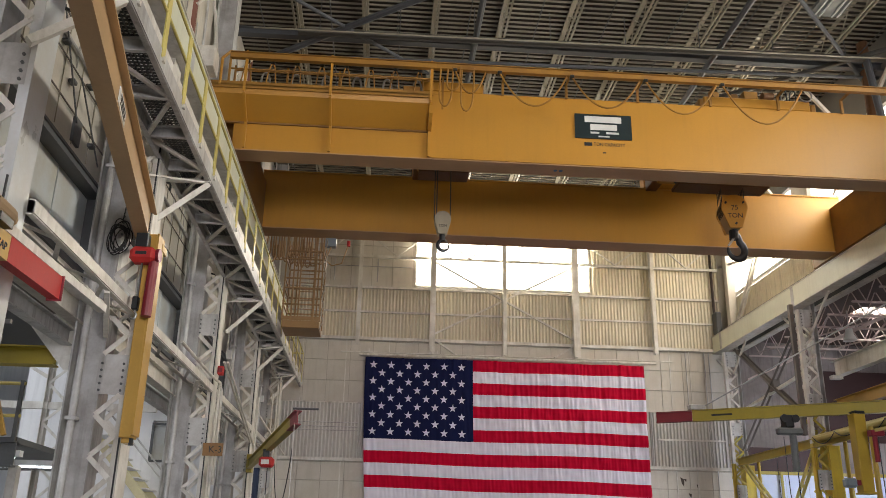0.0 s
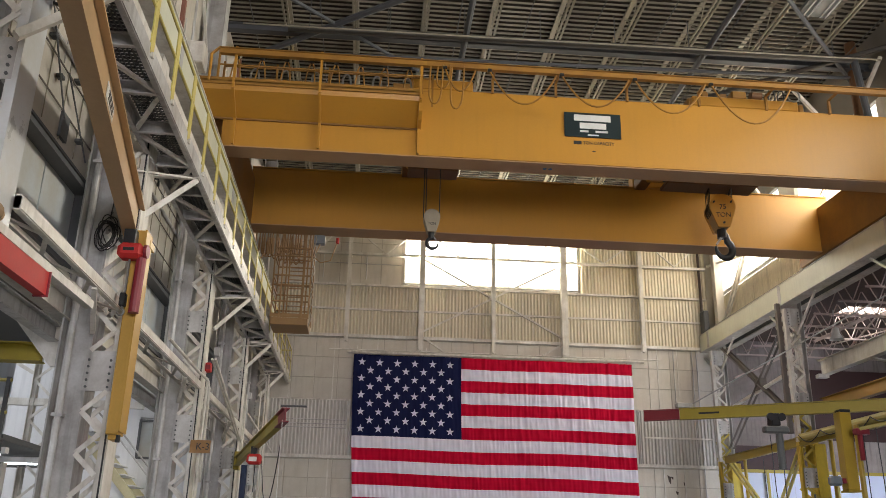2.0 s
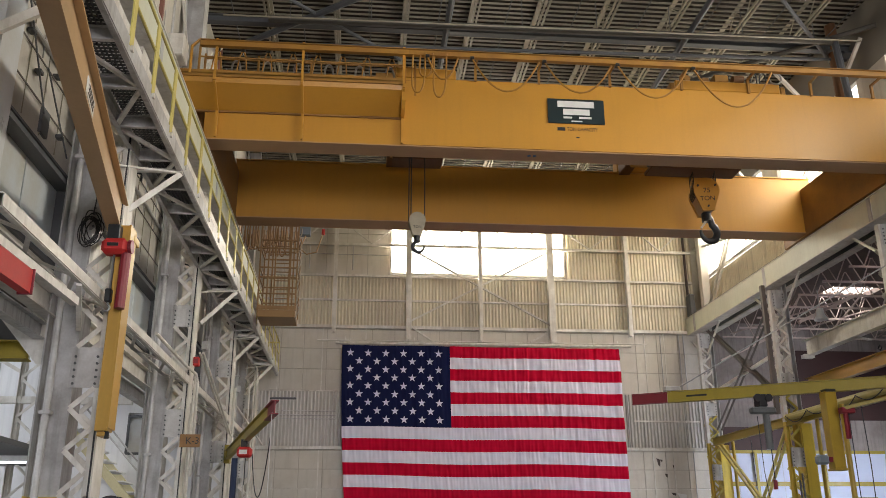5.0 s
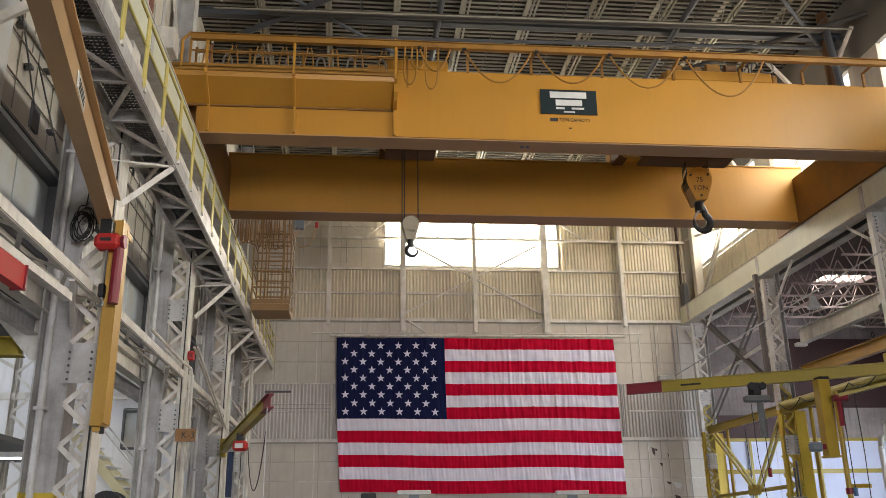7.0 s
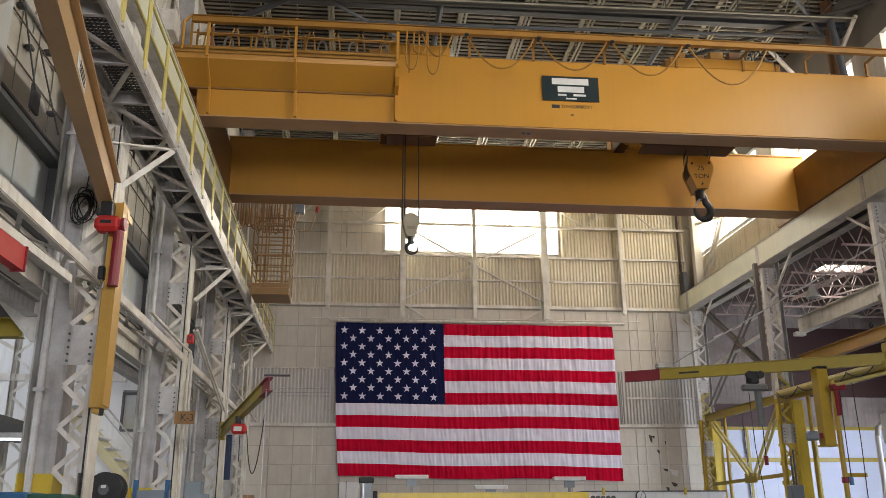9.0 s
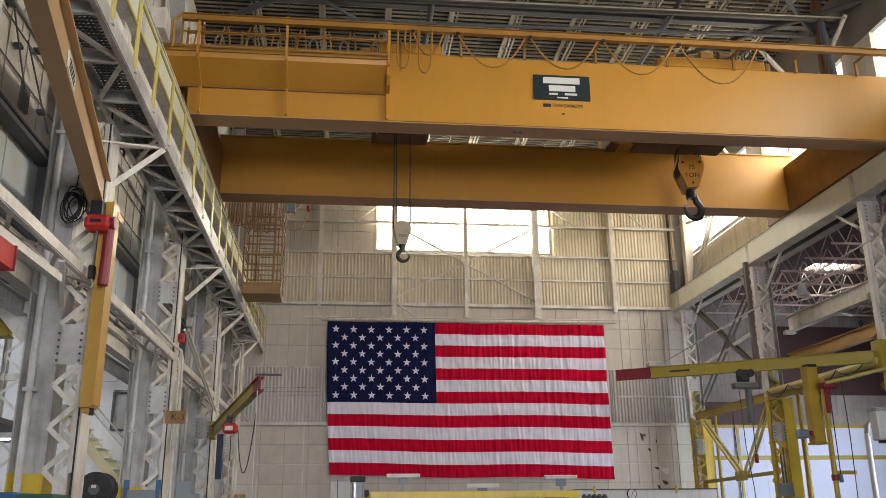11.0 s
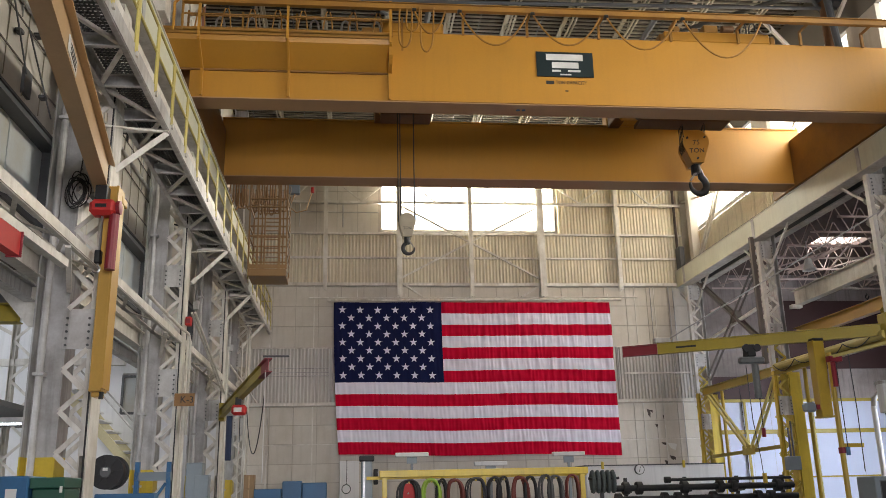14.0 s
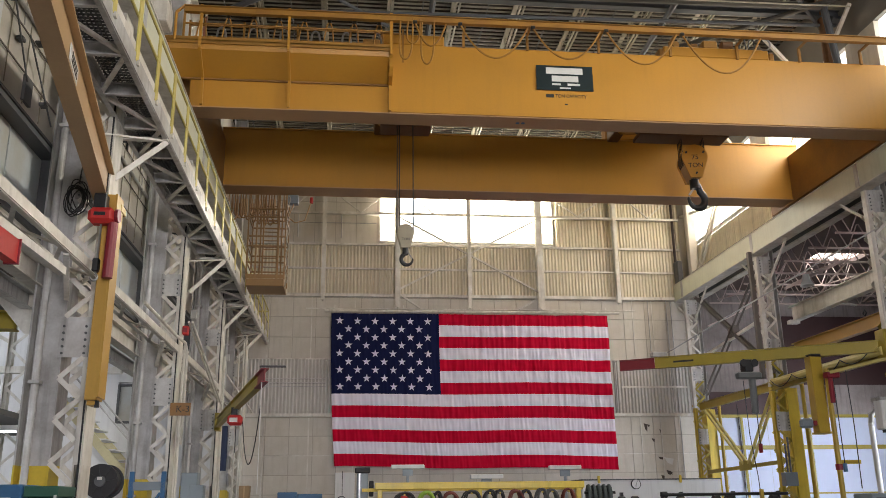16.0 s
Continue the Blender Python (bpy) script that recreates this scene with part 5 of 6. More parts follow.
for y in [10.1 + 1.43 * k for k in range(14)]:
    tr = thing("roof_truss", (19.5, y, 9.3), "pinkish white open-web roof truss in the aisle", "roof truss", "aisle roof trusses")
    for z in (9.32, 10.22):
        part("chord", bar(B(), (14.95, y, z), (23.9, y, z), 0.06, 0.06), M_PINK, tr)
    n = 20
    for i in range(n):
        z0, z1 = (9.34, 10.2) if i % 2 else (10.2, 9.34)
        part("web_bar", bar(B(), (15 + i * 0.44, y, z0), (15.44 + i * 0.44, y, z1), 0.028, 0.028), M_PINK, tr)
pu = thing("aisle_purlins", (19.5, 18, 10.2), "row of thin white purlins under the aisle roof", "purlins")
for i in range(21):
    x = 15.3 + i * 0.41
    part("purlin", bar(B(), (x, 4, 10.3), (x, WALL_Y, 10.3), 0.06, 0.1), M_PINK, pu)
for i in range(4):
    part("bracing", bar(B(), (15.2 + i * 2.2, 23.2, 9.4), (17.2 + i * 2.2, 28.4, 9.4), 0.05, 0.05), M_PINK, pu)
    part("bracing", bar(B(), (17.2 + i * 2.2, 23.2, 9.4), (15.2 + i * 2.2, 28.4, 9.4), 0.05, 0.05), M_PINK, pu)

ar = thing("aisle_runway_beam", (14.9, 17, 7.25), "cream crane runway beam on the aisle side", "crane runway")
part("beam", ibeam(B(), (15.0, -4, 7.5), (15.0, 23.3, 7.5), 0.26, 0.52, 0.025), M_STEELW, ar)
part("stub", bar(B(), (14.7, 23.1, 7.2), (15.05, 23.1, 7.2), 0.2, 0.12), M_STEELW, ar)
for y in (14.5, 17.6, 20.6):
    part("clip", bar(B(), (14.95, y, 7.22), (15.6, y + 0.3, 7.22), 0.1, 0.05), M_STEELW, ar)
ar2 = thing("back_runway_beam", (14.75, 17, 9.6), "beam behind the crane runway, web coloured dark for shade", "steel beam")
# The web's dark colour stands for the shade behind the runway.
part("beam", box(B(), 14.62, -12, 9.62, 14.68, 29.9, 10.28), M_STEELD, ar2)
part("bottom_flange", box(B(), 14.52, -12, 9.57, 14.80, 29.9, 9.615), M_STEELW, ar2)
ar3 = thing("ochre_runway_beam", (14.7, 18, 6.1), "ochre crane beam inside the aisle", "crane beam")
part("beam", ibeam(B(), (14.85, 6, 6.3), (14.85, 23.3, 6.3), 0.22, 0.38, 0.02), M_MAST, ar3)
part("shackle", hose(B(), [(14.7, 19.4, 6.5), (14.7, 19.32, 6.58), (14.7, 19.4, 6.66), (14.7, 19.48, 6.58), (14.7, 19.4, 6.5)], 0.02), M_DARK, ar3)

br = thing("sway_bracing", (14.1, 25.7, 5.4), "crossed steel sway braces between the columns", "bracing")
for p, q in (((28.5, 9.4), (23.3, 5.5)), ((28.5, 5.5), (23.3, 9.4))):
    for x in (14.02, 14.2):
        part("brace", angle_bar(B(), (x, p[0], p[1]), (x, q[0], q[1]), 0.08), M_RUSTG, br)
part("strut", bar(B(), (13.50, 23.15, 5.3), (13.50, 23.15, 9.55), 0.13, 0.13), M_RUSTG, br, "rusty vertical strut")
part("gusset", box(B(), 14.0, 25.7, 7.25, 14.24, 26.1, 7.65), M_RUSTG, br)
part("strut", bar(B(), (14.1, 28.5, 7.0), (14.1, 23.3, 7.5), 0.1, 0.1), M_STEELW, br)
for y in COLS[3:]:
    part("knee_brace", bar(B(), (14.0, y - 1.2, 9.56), (14.0, y + 0.1, 8.5), 0.065, 0.065), M_STEELW, br)
    part("knee_brace", bar(B(), (14.0, y + 1.7, 9.56), (14.0, y + 0.35, 8.5), 0.065, 0.065), M_STEELW, br)
    part("aisle_knee", bar(B(), (14.6, y + 0.2, 8.3), (16.8, y + 0.2, 9.3), 0.1, 0.1), M_PINK, br)
# upper bracing beside the clerestory window
part("upper_brace", bar(B(), (14.4, 30.0, 13.4), (14.4, 25.5, 12.4), 0.09, 0.09), M_STEELW, br)
part("upper_brace", bar(B(), (14.4, 28.9, 10.6), (14.4, 25.2, 14.4), 0.08, 0.08), M_STEELW, br)
part("upper_brace", bar(B(), (14.4, 28.6, 10.6), (14.4, 24.9, 14.4), 0.08, 0.08), M_STEELW, br)
part("corner_post", box(B(), 14.22, 29.0, 9.8, 14.55, 29.25, 16.4), M_WALL, br)
part("dark_guard", box(B(), 13.85, 29.55, 9.95, 14.1, 29.95, 11.3, 0.04), M_STEELD, br, "dark rubber bumper")
part("corner_pipe", tube(B(), (13.95, 29.9, 10.0), (13.95, 29.9, 16.2), 0.06), M_DIM, br)
part("corrugated_sheet", corrugated(B(), "y", 22.7, 29.0, 10.4, 11.88, 14.58), M_CORR, wall_east)

# yellow door frame between the columns
yf = thing("yellow_column_frame", (13.9, 25.7, 0), "yellow braced steel frame between the right columns", "steel frame", shift=place(13.9, 5.0))
part("head_beam", ibeam(B(), (13.78, 17.6, 5.2), (13.78, 28.6, 5.2), 0.14, 0.28, 0.02), M_JIB, yf)
part("head_tube", tube(B(), (13.62, 17.6, 5.28), (13.62, 22.9, 5.28), 0.11, 10), M_RAIL, yf, "pale yellow tube with draped cables")
part("tie", bar(B(), (13.9, 28.6, 2.75), (13.9, 23.3, 2.85), 0.08, 0.12), M_JIB, yf)
for y0, y1 in ((28.3, 25.7), (23.4, 25.4)):
    for dx in (0, 0.16):
        part("brace", bar(B(), (13.82 + dx, y0, 5.05), (13.82 + dx, y1, 2.9), 0.07, 0.08), M_RAIL, yf)
    part("batten", bar(B(), (13.8, (y0 + y1) / 2, 4.0), (14.0, (y0 + y1) / 2, 4.0), 0.05, 0.1), M_RAIL, yf)
part("gusset", box(B(), 13.8, 25.2, 2.68, 13.84, 26.0, 3.0), M_JIB, yf)
for y in (28.61, 22.89, 17.17):
    part("column_cladding", box(B(), 14.02, y - 0.035, 0, 14.38, y - 0.02, 5.1), M_SAFETY, yf)
    part("column_tube", tube(B(), (14.5, y - 0.14, 0), (14.5, y - 0.14, 5.3), 0.06, 10), M_HYEL, yf)
for i in range(4):
    part("draped_cable", hose(B(), sag((13.5, 18 + i * 1.2, 5.32), (13.5, 19.2 + i * 1.2, 5.32), 0.2 + 0.06 * (i % 2)), 0.015, 5), M_BLACK, yf)

# right jib boom with hoist
j3 = thing("yellow_jib_boom", (11, 19, 5.0), "yellow jib boom with dark red end and tie rod", "jib boom", "yellow jib booms")
Q0, Q1 = Vector((13.76, 17.69, 5.3)), Vector((7.81, 20.81, 5.3))
part("boom", ibeam(B(), Q0, Q0.lerp(Q1, 0.855), 0.16, 0.31, 0.022), M_JIB, j3)
part("boom_end", ibeam(B(), Q0.lerp(Q1, 0.856), Q1, 0.16, 0.29, 0.022), M_DRED, j3, "dark red painted end")
e = Q0.lerp(Q1, 0.84)
part("tip_clamp", box(B(), e.x - 0.2, e.y - 0.1, 5.46, e.x + 0.25, e.y + 0.1, 5.6, 0.02), M_STEELG, j3)
part("tie_rod", tube(B(), e + Vector((0.2, 0, 0.25)), (13.75, 17.3, 8.3), 0.02), M_STEELG, j3)
for a, b in ((0.70, 0.78),):
    m0, m1 = Q0.lerp(Q1, a), Q0.lerp(Q1, b)
    o = Vector((m0.y - m1.y, m1.x - m0.x, 0)).normalized() * 0.02
    o = o if o.y < 0 else -o
    part("lettering_bar", bar(B(), m0 + o, m1 + o, 0.008, 0.05), M_INK, j3)
part("pivot", box(B(), 13.6, 17.5, 4.9, 13.85, 17.85, 5.7, 0.02), M_JIB, j3)
h3 = thing("air_hoist", (10.67, 19.1, 3.6), "grey balancer hoist with long cylinder and pendant", "hoist")
part("trolley", box(B(), 10.55, 19.02, 4.84, 10.79, 19.3, 5.16, 0.02), M_BLACK, h3)
for dx in (-0.15, 0.15):
    part("wheel", tube(B(), (10.67 + dx, 18.98, 5.06), (10.67 + dx, 19.05, 5.06), 0.10, 14), M_BLACK, h3)
part("body", box(B(), 10.30, 18.95, 4.64, 10.98, 19.15, 4.82, 0.04), M_GREYD, h3)
part("cylinder", tube(B(), (10.75, 19.1, 3.75), (10.75, 19.1, 4.7), 0.09, 14), M_GREYD, h3)
part("rope", tube(B(), (10.78, 19.1, 2.9), (10.78, 19.1, 3.75), 0.014, 6), M_BLACK, h3)
part("hook_grip", tube(B(), (10.78, 19.1, 2.75), (10.78, 19.1, 2.98), 0.05, 10), M_DRED, h3)
part("pendant_cable", hose(B(), [(10.5, 19.1, 4.6), (10.52, 19.1, 3.2), (10.62, 19.1, 2.2), (10.66, 19.1, 1.3)], 0.011, 5), M_BLACK, h3)
part("pendant", box(B(), 10.62, 19.05, 1.6, 10.70, 19.13, 1.85), M_HYEL, h3)

# second mast, hoists and cabinets on the right
ms = thing("hanging_mast", (12.55, 19.4, 3.2), "yellow hanging jib mast with grey motor", "jib crane")
part("mast", box(B(), 12.03, 18.40, 3.2, 12.34, 18.68, 5.12, 0.015), M_HYEL, ms)
part("motor", box(B(), 11.64, 18.44, 3.3, 11.95, 18.66, 3.54, 0.05), M_GREYB, ms, "grey motor")
part("coupling", box(B(), 11.94, 18.45, 3.36, 12.04, 18.64, 3.48), M_DRED, ms)
part("bottom_plate", box(B(), 12.01, 18.37, 3.15, 12.36, 18.71, 3.2), M_HYEL, ms)
part("top_clamp", box(B(), 12.06, 18.38, 5.11, 12.32, 18.64, 5.18), M_DARK, ms)
yp = thing("yellow_pole", (12.75, 19.0, 0), "ochre vertical pole with bracket", "pole")
part("pole", tube(B(), (12.75, 19.0, 0.0), (12.75, 19.0, 5.0), 0.065, 12), M_HYEL, yp)
part("clamp", tube(B(), (12.75, 19.0, 2.4), (12.75, 19.0, 2.55), 0.09, 12), M_DRED, yp)
part("side_arm", box(B(), 12.8, 18.97, 2.55, 13.35, 19.03, 2.65), M_HYEL, yp)
part("foot", box(B(), 12.55, 18.8, 0, 12.95, 19.2, 0.03), M_STEELD, yp)
rh = thing("chain_hoist", (12.3, 18.0, 3.9), "slim red chain hoist in the aisle", "chain hoist")
part("body", box(B(), 12.15, 17.9, 4.5, 12.5, 18.1, 4.65, 0.02), M_DRED, rh)
part("chain_bag", tube(B(), (12.28, 18, 3.88), (12.28, 18, 4.52), 0.06, 10), M_DRED, rh)
part("chain", tube(B(), (12.36, 18, 2.3), (12.36, 18, 4.5), 0.013, 6), M_BLACK, rh)
part("hook_grip", tube(B(), (12.36, 18, 2.2), (12.36, 18, 2.4), 0.05, 8), M_BLUE, rh)
part("support", bar(B(), (12.2, 17.95, 4.62), (13.75, 17.25, 4.95), 0.06, 0.08), M_JIB, rh)
wu = thing("wall_unit", (13.4, 17.3, 3.1), "cream boxed unit hung beside the column", "unit")
part("case", box(B(), 13.02, 17.3, 3.15, 13.7, 17.6, 3.88, 0.03), M_AISLE, wu)
part("lid", box(B(), 13.0, 17.28, 3.84, 13.72, 17.62, 3.92, 0.01), M_STEELG, wu)
part("bracket", bar(B(), (13.3, 17.4, 3.9), (13.75, 17.3, 4.3), 0.05, 0.05), M_STEELG, wu)
part("foot", box(B(), 13.1, 17.4, 3.08, 13.3, 17.5, 3.15), M_DARK, wu)
wp = thing("white_pipe", (17.4, 24, 0), "white vertical drain pipe in the aisle", "pipe")
part("pipe", tube(B(), (17.45, 24, 0), (17.45, 24, 4.1), 0.085, 12), M_AISLE, wp)
part("elbow", hose(B(), [(17.45, 24, 4.0), (17.5, 24, 4.35), (17.8, 24, 4.6), (18.6, 24, 4.9)], 0.085, 10), M_STEELG, wp)
cc = thing("control_cabinet", (11.2, 15, 0), "grey control cabinet with dark screen", "cabinet")
part("body", box(B(), 10.7, 15, 0, 11.6, 15.6, 1.78, 0.02), M_GREYB, cc)
part("screen", box(B(), 10.82, 14.99, 1.3, 11.15, 15.0, 1.68), M_BLACK, cc, "dark screen")
part("screen_frame", box(B(), 10.80, 14.994, 1.28, 11.17, 14.999, 1.70), M_STEELD, cc)
bx = thing("junction_box", (13.7, 22.7, 1.6), "grey-blue junction box on the yellow column", "electrical box")
part("case", box(B(), 13.35, 22.6, 1.95, 13.75, 22.85, 2.35, 0.01), M_GREYB, bx)
part("conduit", tube(B(), (13.5, 22.7, 2.35), (13.5, 22.7, 3.2), 0.03), M_STEELD, bx)
part("conduit", tube(B(), (13.6, 22.7, 2.35), (13.6, 22.7, 3.4), 0.03), M_STEELD, bx)
hb = thing("high_bay_lamp", (14.9, 22, 8.3), "white bell-shaped high-bay lamp in the aisle", "lamp")
bm = B()
prof = [(0.05, 0.4), (0.1, 0.38), (0.13, 0.2), (0.22, 0.0)]
rings = [[bm.verts.new((15.2 + r * math.cos(k * math.pi / 8), 22.5 + r * math.sin(k * math.pi / 8), 8.3 + z)) for k in range(16)] for r, z in prof]
for a, b in zip(rings, rings[1:]):
    for k in range(16):
        bm.faces.new((a[k], a[(k + 1) % 16], b[(k + 1) % 16], b[k]))
bm.faces.new(rings[0])
part("shade", bm, M_AISLE, hb, smooth=True)
part("stem", tube(B(), (15.2, 22.5, 8.65), (15.2, 22.5, 9.3), 0.02), M_STEELG, hb)
rope = thing("hanging_cables", (13, 20, 2), "thin dark cables hanging in the aisle", "cables")
for x, y, z0, z1 in ((14.6, 27.5, 1.5, 5.0), (14.4, 24.6, 1.5, 5.0), (12.9, 18.4, 1.8, 4.8)):
    part("cable", hose(B(), [(x, y, z1), (x + 0.03, y, (z0 + z1) / 2), (x, y, z0)], 0.012, 5), M_BLACK, rope)


# ---- floor level ----
rack = thing("sling_rack", (3.4, 20, 0), "yellow steel rack with hanging wire slings", "sling rack")
part("top_beam", box(B(), 0.72, 19.95, 2.05, 6.15, 20.12, 2.22, 0.01), M_SAFETY, rack)
for x in (0.85, 3.4, 6.0):
    part("post", bar(B(), (x, 20.04, 0), (x, 20.04, 2.05), 0.12, 0.12), M_SAFETY, rack)
part("back_rail", bar(B(), (0.4, 20.3, 2.05), (6.2, 20.3, 2.05), 0.06, 0.08), M_SAFETY, rack)
part("foot", box(B(), 0.7, 19.7, 0, 6.2, 20.4, 0.08), M_SAFETY, rack)
M_LIME = paint("lime_sling", (0.32, 0.50, 0.06), 0.7)
M_SLING = paint("dark_wire_rope", (0.022, 0.022, 0.024), 0.75, var=0.2, s1=6)
M_MARO = paint("maroon_sling", (0.17, 0.035, 0.025), 0.7)
M_GREYR = paint("grey_wire_rope", (0.10, 0.10, 0.10), 0.7, var=0.2, s1=6)
coils = ((1.45, 0.25, M_BLACK, "black"), (2.02, 0.20, M_LIME, "lime green"), (2.28, 0.12, M_SLING, "oily dark"), (2.62, 0.19, M_MARO, "maroon"), (3.15, 0.21, M_BLACK, "black"), (3.62, 0.15, M_SLING, "oily dark"),
         (3.88, 0.14, M_BLACK, "black"), (4.30, 0.18, M_MARO, "maroon"), (4.55, 0.13, M_SLING, "oily dark"), (4.98, 0.15, M_GREYR, "grey"), (5.24, 0.17, M_GREYR, "grey"), (5.68, 0.16, M_MARO, "maroon"))
for x, w, mt, tint in coils:
    coil_s = thing("wire_sling", (x, 19.9, 1.2), "coiled %s lifting sling hung on the rack" % tint, "sling", "slings on the rack")
    for k in range(5):
        ww, hh = 1.2 * w * random.uniform(0.68, 1.0), random.uniform(0.38, 0.46)
        cx, yy, top = x + random.uniform(-0.03, 0.03), 19.90 - 0.045 * k, 1.98 - random.uniform(0.0, 0.07)
        pts = []
        for a in range(0, 361, 18):
            c, q = math.cos(radians(a)), math.sin(radians(a))
            pts.append((cx + ww * math.copysign(abs(c) ** 0.75, c), yy + 0.01 * q, top - hh + hh * math.copysign(abs(q) ** 0.85, q)))
        part("strand", hose(B(), pts, random.choice((0.020, 0.026, 0.034)), 6), mt, coil_s)
    part("hook_pin", tube(B(), (x, 19.72, 1.90), (x, 20.1, 1.95), 0.022, 6), M_SAFETY, coil_s)
rd = thing("red_guard_disc", (1.45, 20.02, 0), "round red guard behind the slings", "guard")
part("disc", tube(B(), (1.45, 20.0, 1.66), (1.45, 20.03, 1.66), 0.24, 24), M_RED, rd)
part("hub", tube(B(), (1.45, 19.98, 1.66), (1.45, 20.0, 1.66), 0.02, 12), M_LETTER, rd)
part("stand", bar(B(), (1.45, 20.02, 0), (1.45, 20.02, 1.5), 0.08, 0.06), M_DARK, rd)

mp = thing("machine_column", (0.42, 21, 0), "grey-blue machine column with black cap", "machine")
part("column", box(B(), 0.27, 21, 0, 0.57, 21.3, 2.5, 0.03), M_GREYB, mp)
part("cap", box(B(), 0.22, 20.95, 2.5, 0.62, 21.35, 2.64, 0.02), M_BLACK, mp)
part("slide", box(B(), 0.33, 20.97, 0.4, 0.36, 21.0, 2.5), M_STEEL, mp)
part("side_unit", box(B(), 0.6, 21.0, 1.9, 0.72, 21.2, 2.3, 0.02), M_BLACK, mp)
for x, z, pend in ((1.78, 2.63, 0), (4.13, 2.34, 0), (6.53, 2.58, 0)):
    wl = thing("work_light", (x, 23, 0), "white bar work light on a grey stand", "work light", "bar work lights")
    part("housing", box(B(), x - 0.49, 22.9, z + 0.05, x + 0.49, 23.1, z + 0.17, 0.015), M_AISLE, wl)
    part("yoke", box(B(), x - 0.15, 22.97, z - 0.14, x + 0.15, 23.03, z + 0.05), M_GREYB, wl)
    part("stand", bar(B(), (x, 23, 0), (x, 23, z - 0.1), 0.07, 0.07), M_GREYB, wl)
el = thing("wall_panel_board", (-0.06, 29.9, 0), "pale electrical panel with round dial on the end wall", "electrical panel", shift=REF_NORTH)
part("door", box(B(), -0.44, 29.88, 1.3, 0.31, 30.0, 2.9, 0.01), M_AISLE, el)
part("lower_door", box(B(), -0.44, 29.88, 0, 0.31, 30.0, 1.28, 0.01), M_AISLE, el)
part("dial_ring", tube(B(), (-0.18, 29.86, 1.87), (-0.18, 29.88, 1.87), 0.18, 24), M_STEELD, el)
part("dial_face", tube(B(), (-0.18, 29.85, 1.87), (-0.18, 29.86, 1.87), 0.145, 24), M_AISLE, el)
part("cable", tube(B(), (-0.16, 29.87, 2.06), (-0.16, 29.87, 2.95), 0.012, 5), M_BLACK, el)
for x0, x1, z1, y, nm in ((-3.2, -2.32, 1.9, 26.7, "blue"), (-2.3, -1.66, 2.14, 27.0, "blue"), (-1.64, -0.82, 2.08, 27.05, "blue")):
    bn = thing("blue_cabinet", ((x0 + x1) / 2, y, 0), "blue painted steel cabinet against the end wall", "cabinet", "blue cabinets")
    part("body", box(B(), x0, y, 0.1, x1, y + 0.5, z1, 0.015), M_BLUE, bn)
    part("door", box(B(), x0 + 0.03, y - 0.015, 0.15, x1 - 0.03, y, z1 - 0.05, 0.004), M_BLUE, bn)
    part("plinth", box(B(), x0 + 0.03, y + 0.03, 0, x1 - 0.03, y + 0.47, 0.1), M_STEELD, bn)
shelf = thing("storage_shelf", (-3.4, 27.2, 0), "low steel shelf holding cardboard boxes", "shelf")
part("top", box(B(), -3.75, 27, 1.45, -3.2, 27.6, 1.5), M_STEELG, shelf)
for x in (-3.72, -3.25):
    for y in (27.05, 27.55):
        part("leg", bar(B(), (x, y, 0), (x, y, 1.45), 0.05, 0.05), M_STEELG, shelf)
for z0, z1 in ((1.5, 1.95), (1.952, 2.4)):
    cb = thing("cardboard_box", (-3.42, 27.2, z0), "brown cardboard box stacked on the shelf", "box", "stacked boxes")
    part("carton", box(B(), -3.58, 27.05, z0, -3.24, 27.45, z1, 0.008), M_CARD, cb)
    part("tape", box(B(), -3.43, 27.044, z0 + 0.02, -3.39, 27.05, z1 - 0.02), M_BOOM, cb)

tank = thing("white_machine_panel", (10.4, 26, 0), "long white steel machine casing with lifting lugs", "machine")
part("casing", box(B(), 7.97, 26, 0.15, 12.9, 27.2, 2.40, 0.02), M_AISLE, tank)
part("dark_lid", box(B(), 7.95, 25.97, 2.40, 12.92, 27.22, 2.44), M_STEELD, tank)
for x in (8.56, 11.44):
    part("lifting_lug", box(B(), x - 0.05, 25.94, 2.3, x + 0.05, 25.98, 2.55, 0.02), M_SAFETY, tank)
for x in (8.2, 12.6):
    part("skid", box(B(), x - 0.15, 26, 0, x + 0.15, 27.2, 0.15), M_STEELD, tank)
clock = thing("wall_clock", (9.85, 25.97, 2.0), "round white clock with black rim", "clock")
part("rim", tube(B(), (9.85, 25.94, 2.17), (9.85, 25.995, 2.17), 0.17, 28), M_BLACK, clock)
part("face", tube(B(), (9.85, 25.93, 2.17), (9.85, 25.94, 2.17), 0.145, 28), M_AISLE, clock)
part("minute_marker", bar(B(), (9.85, 25.925, 2.17), (9.90, 25.925, 2.28), 0.008, 0.014), M_BLACK, clock)
part("hour_marker", bar(B(), (9.85, 25.925, 2.17), (9.83, 25.925, 2.09), 0.008, 0.016), M_BLACK, clock)

sp = thing("hose_spools", (7.2, 22, 0), "stack of grey-green rubber rings on a post", "rubber rings")
M_RING = paint("grey_green_rubber", (0.09, 0.11, 0.11), 0.6)
for i in range(5):
    x = 6.92 + i * 0.15
    pts = [(x, 22 + 0.14 * math.cos(radians(a)), 1.86 + 0.27 * math.sin(radians(a))) for a in range(0, 361, 24)]
    part("ring", hose(B(), pts, 0.06, 8), M_RING, sp)
part("bar", tube(B(), (6.8, 22, 1.95), (7.7, 22, 1.95), 0.04), M_DARK, sp)
part("post", bar(B(), (7.2, 22.1, 0), (7.2, 22.1, 1.95), 0.1, 0.1), M_DARK, sp)
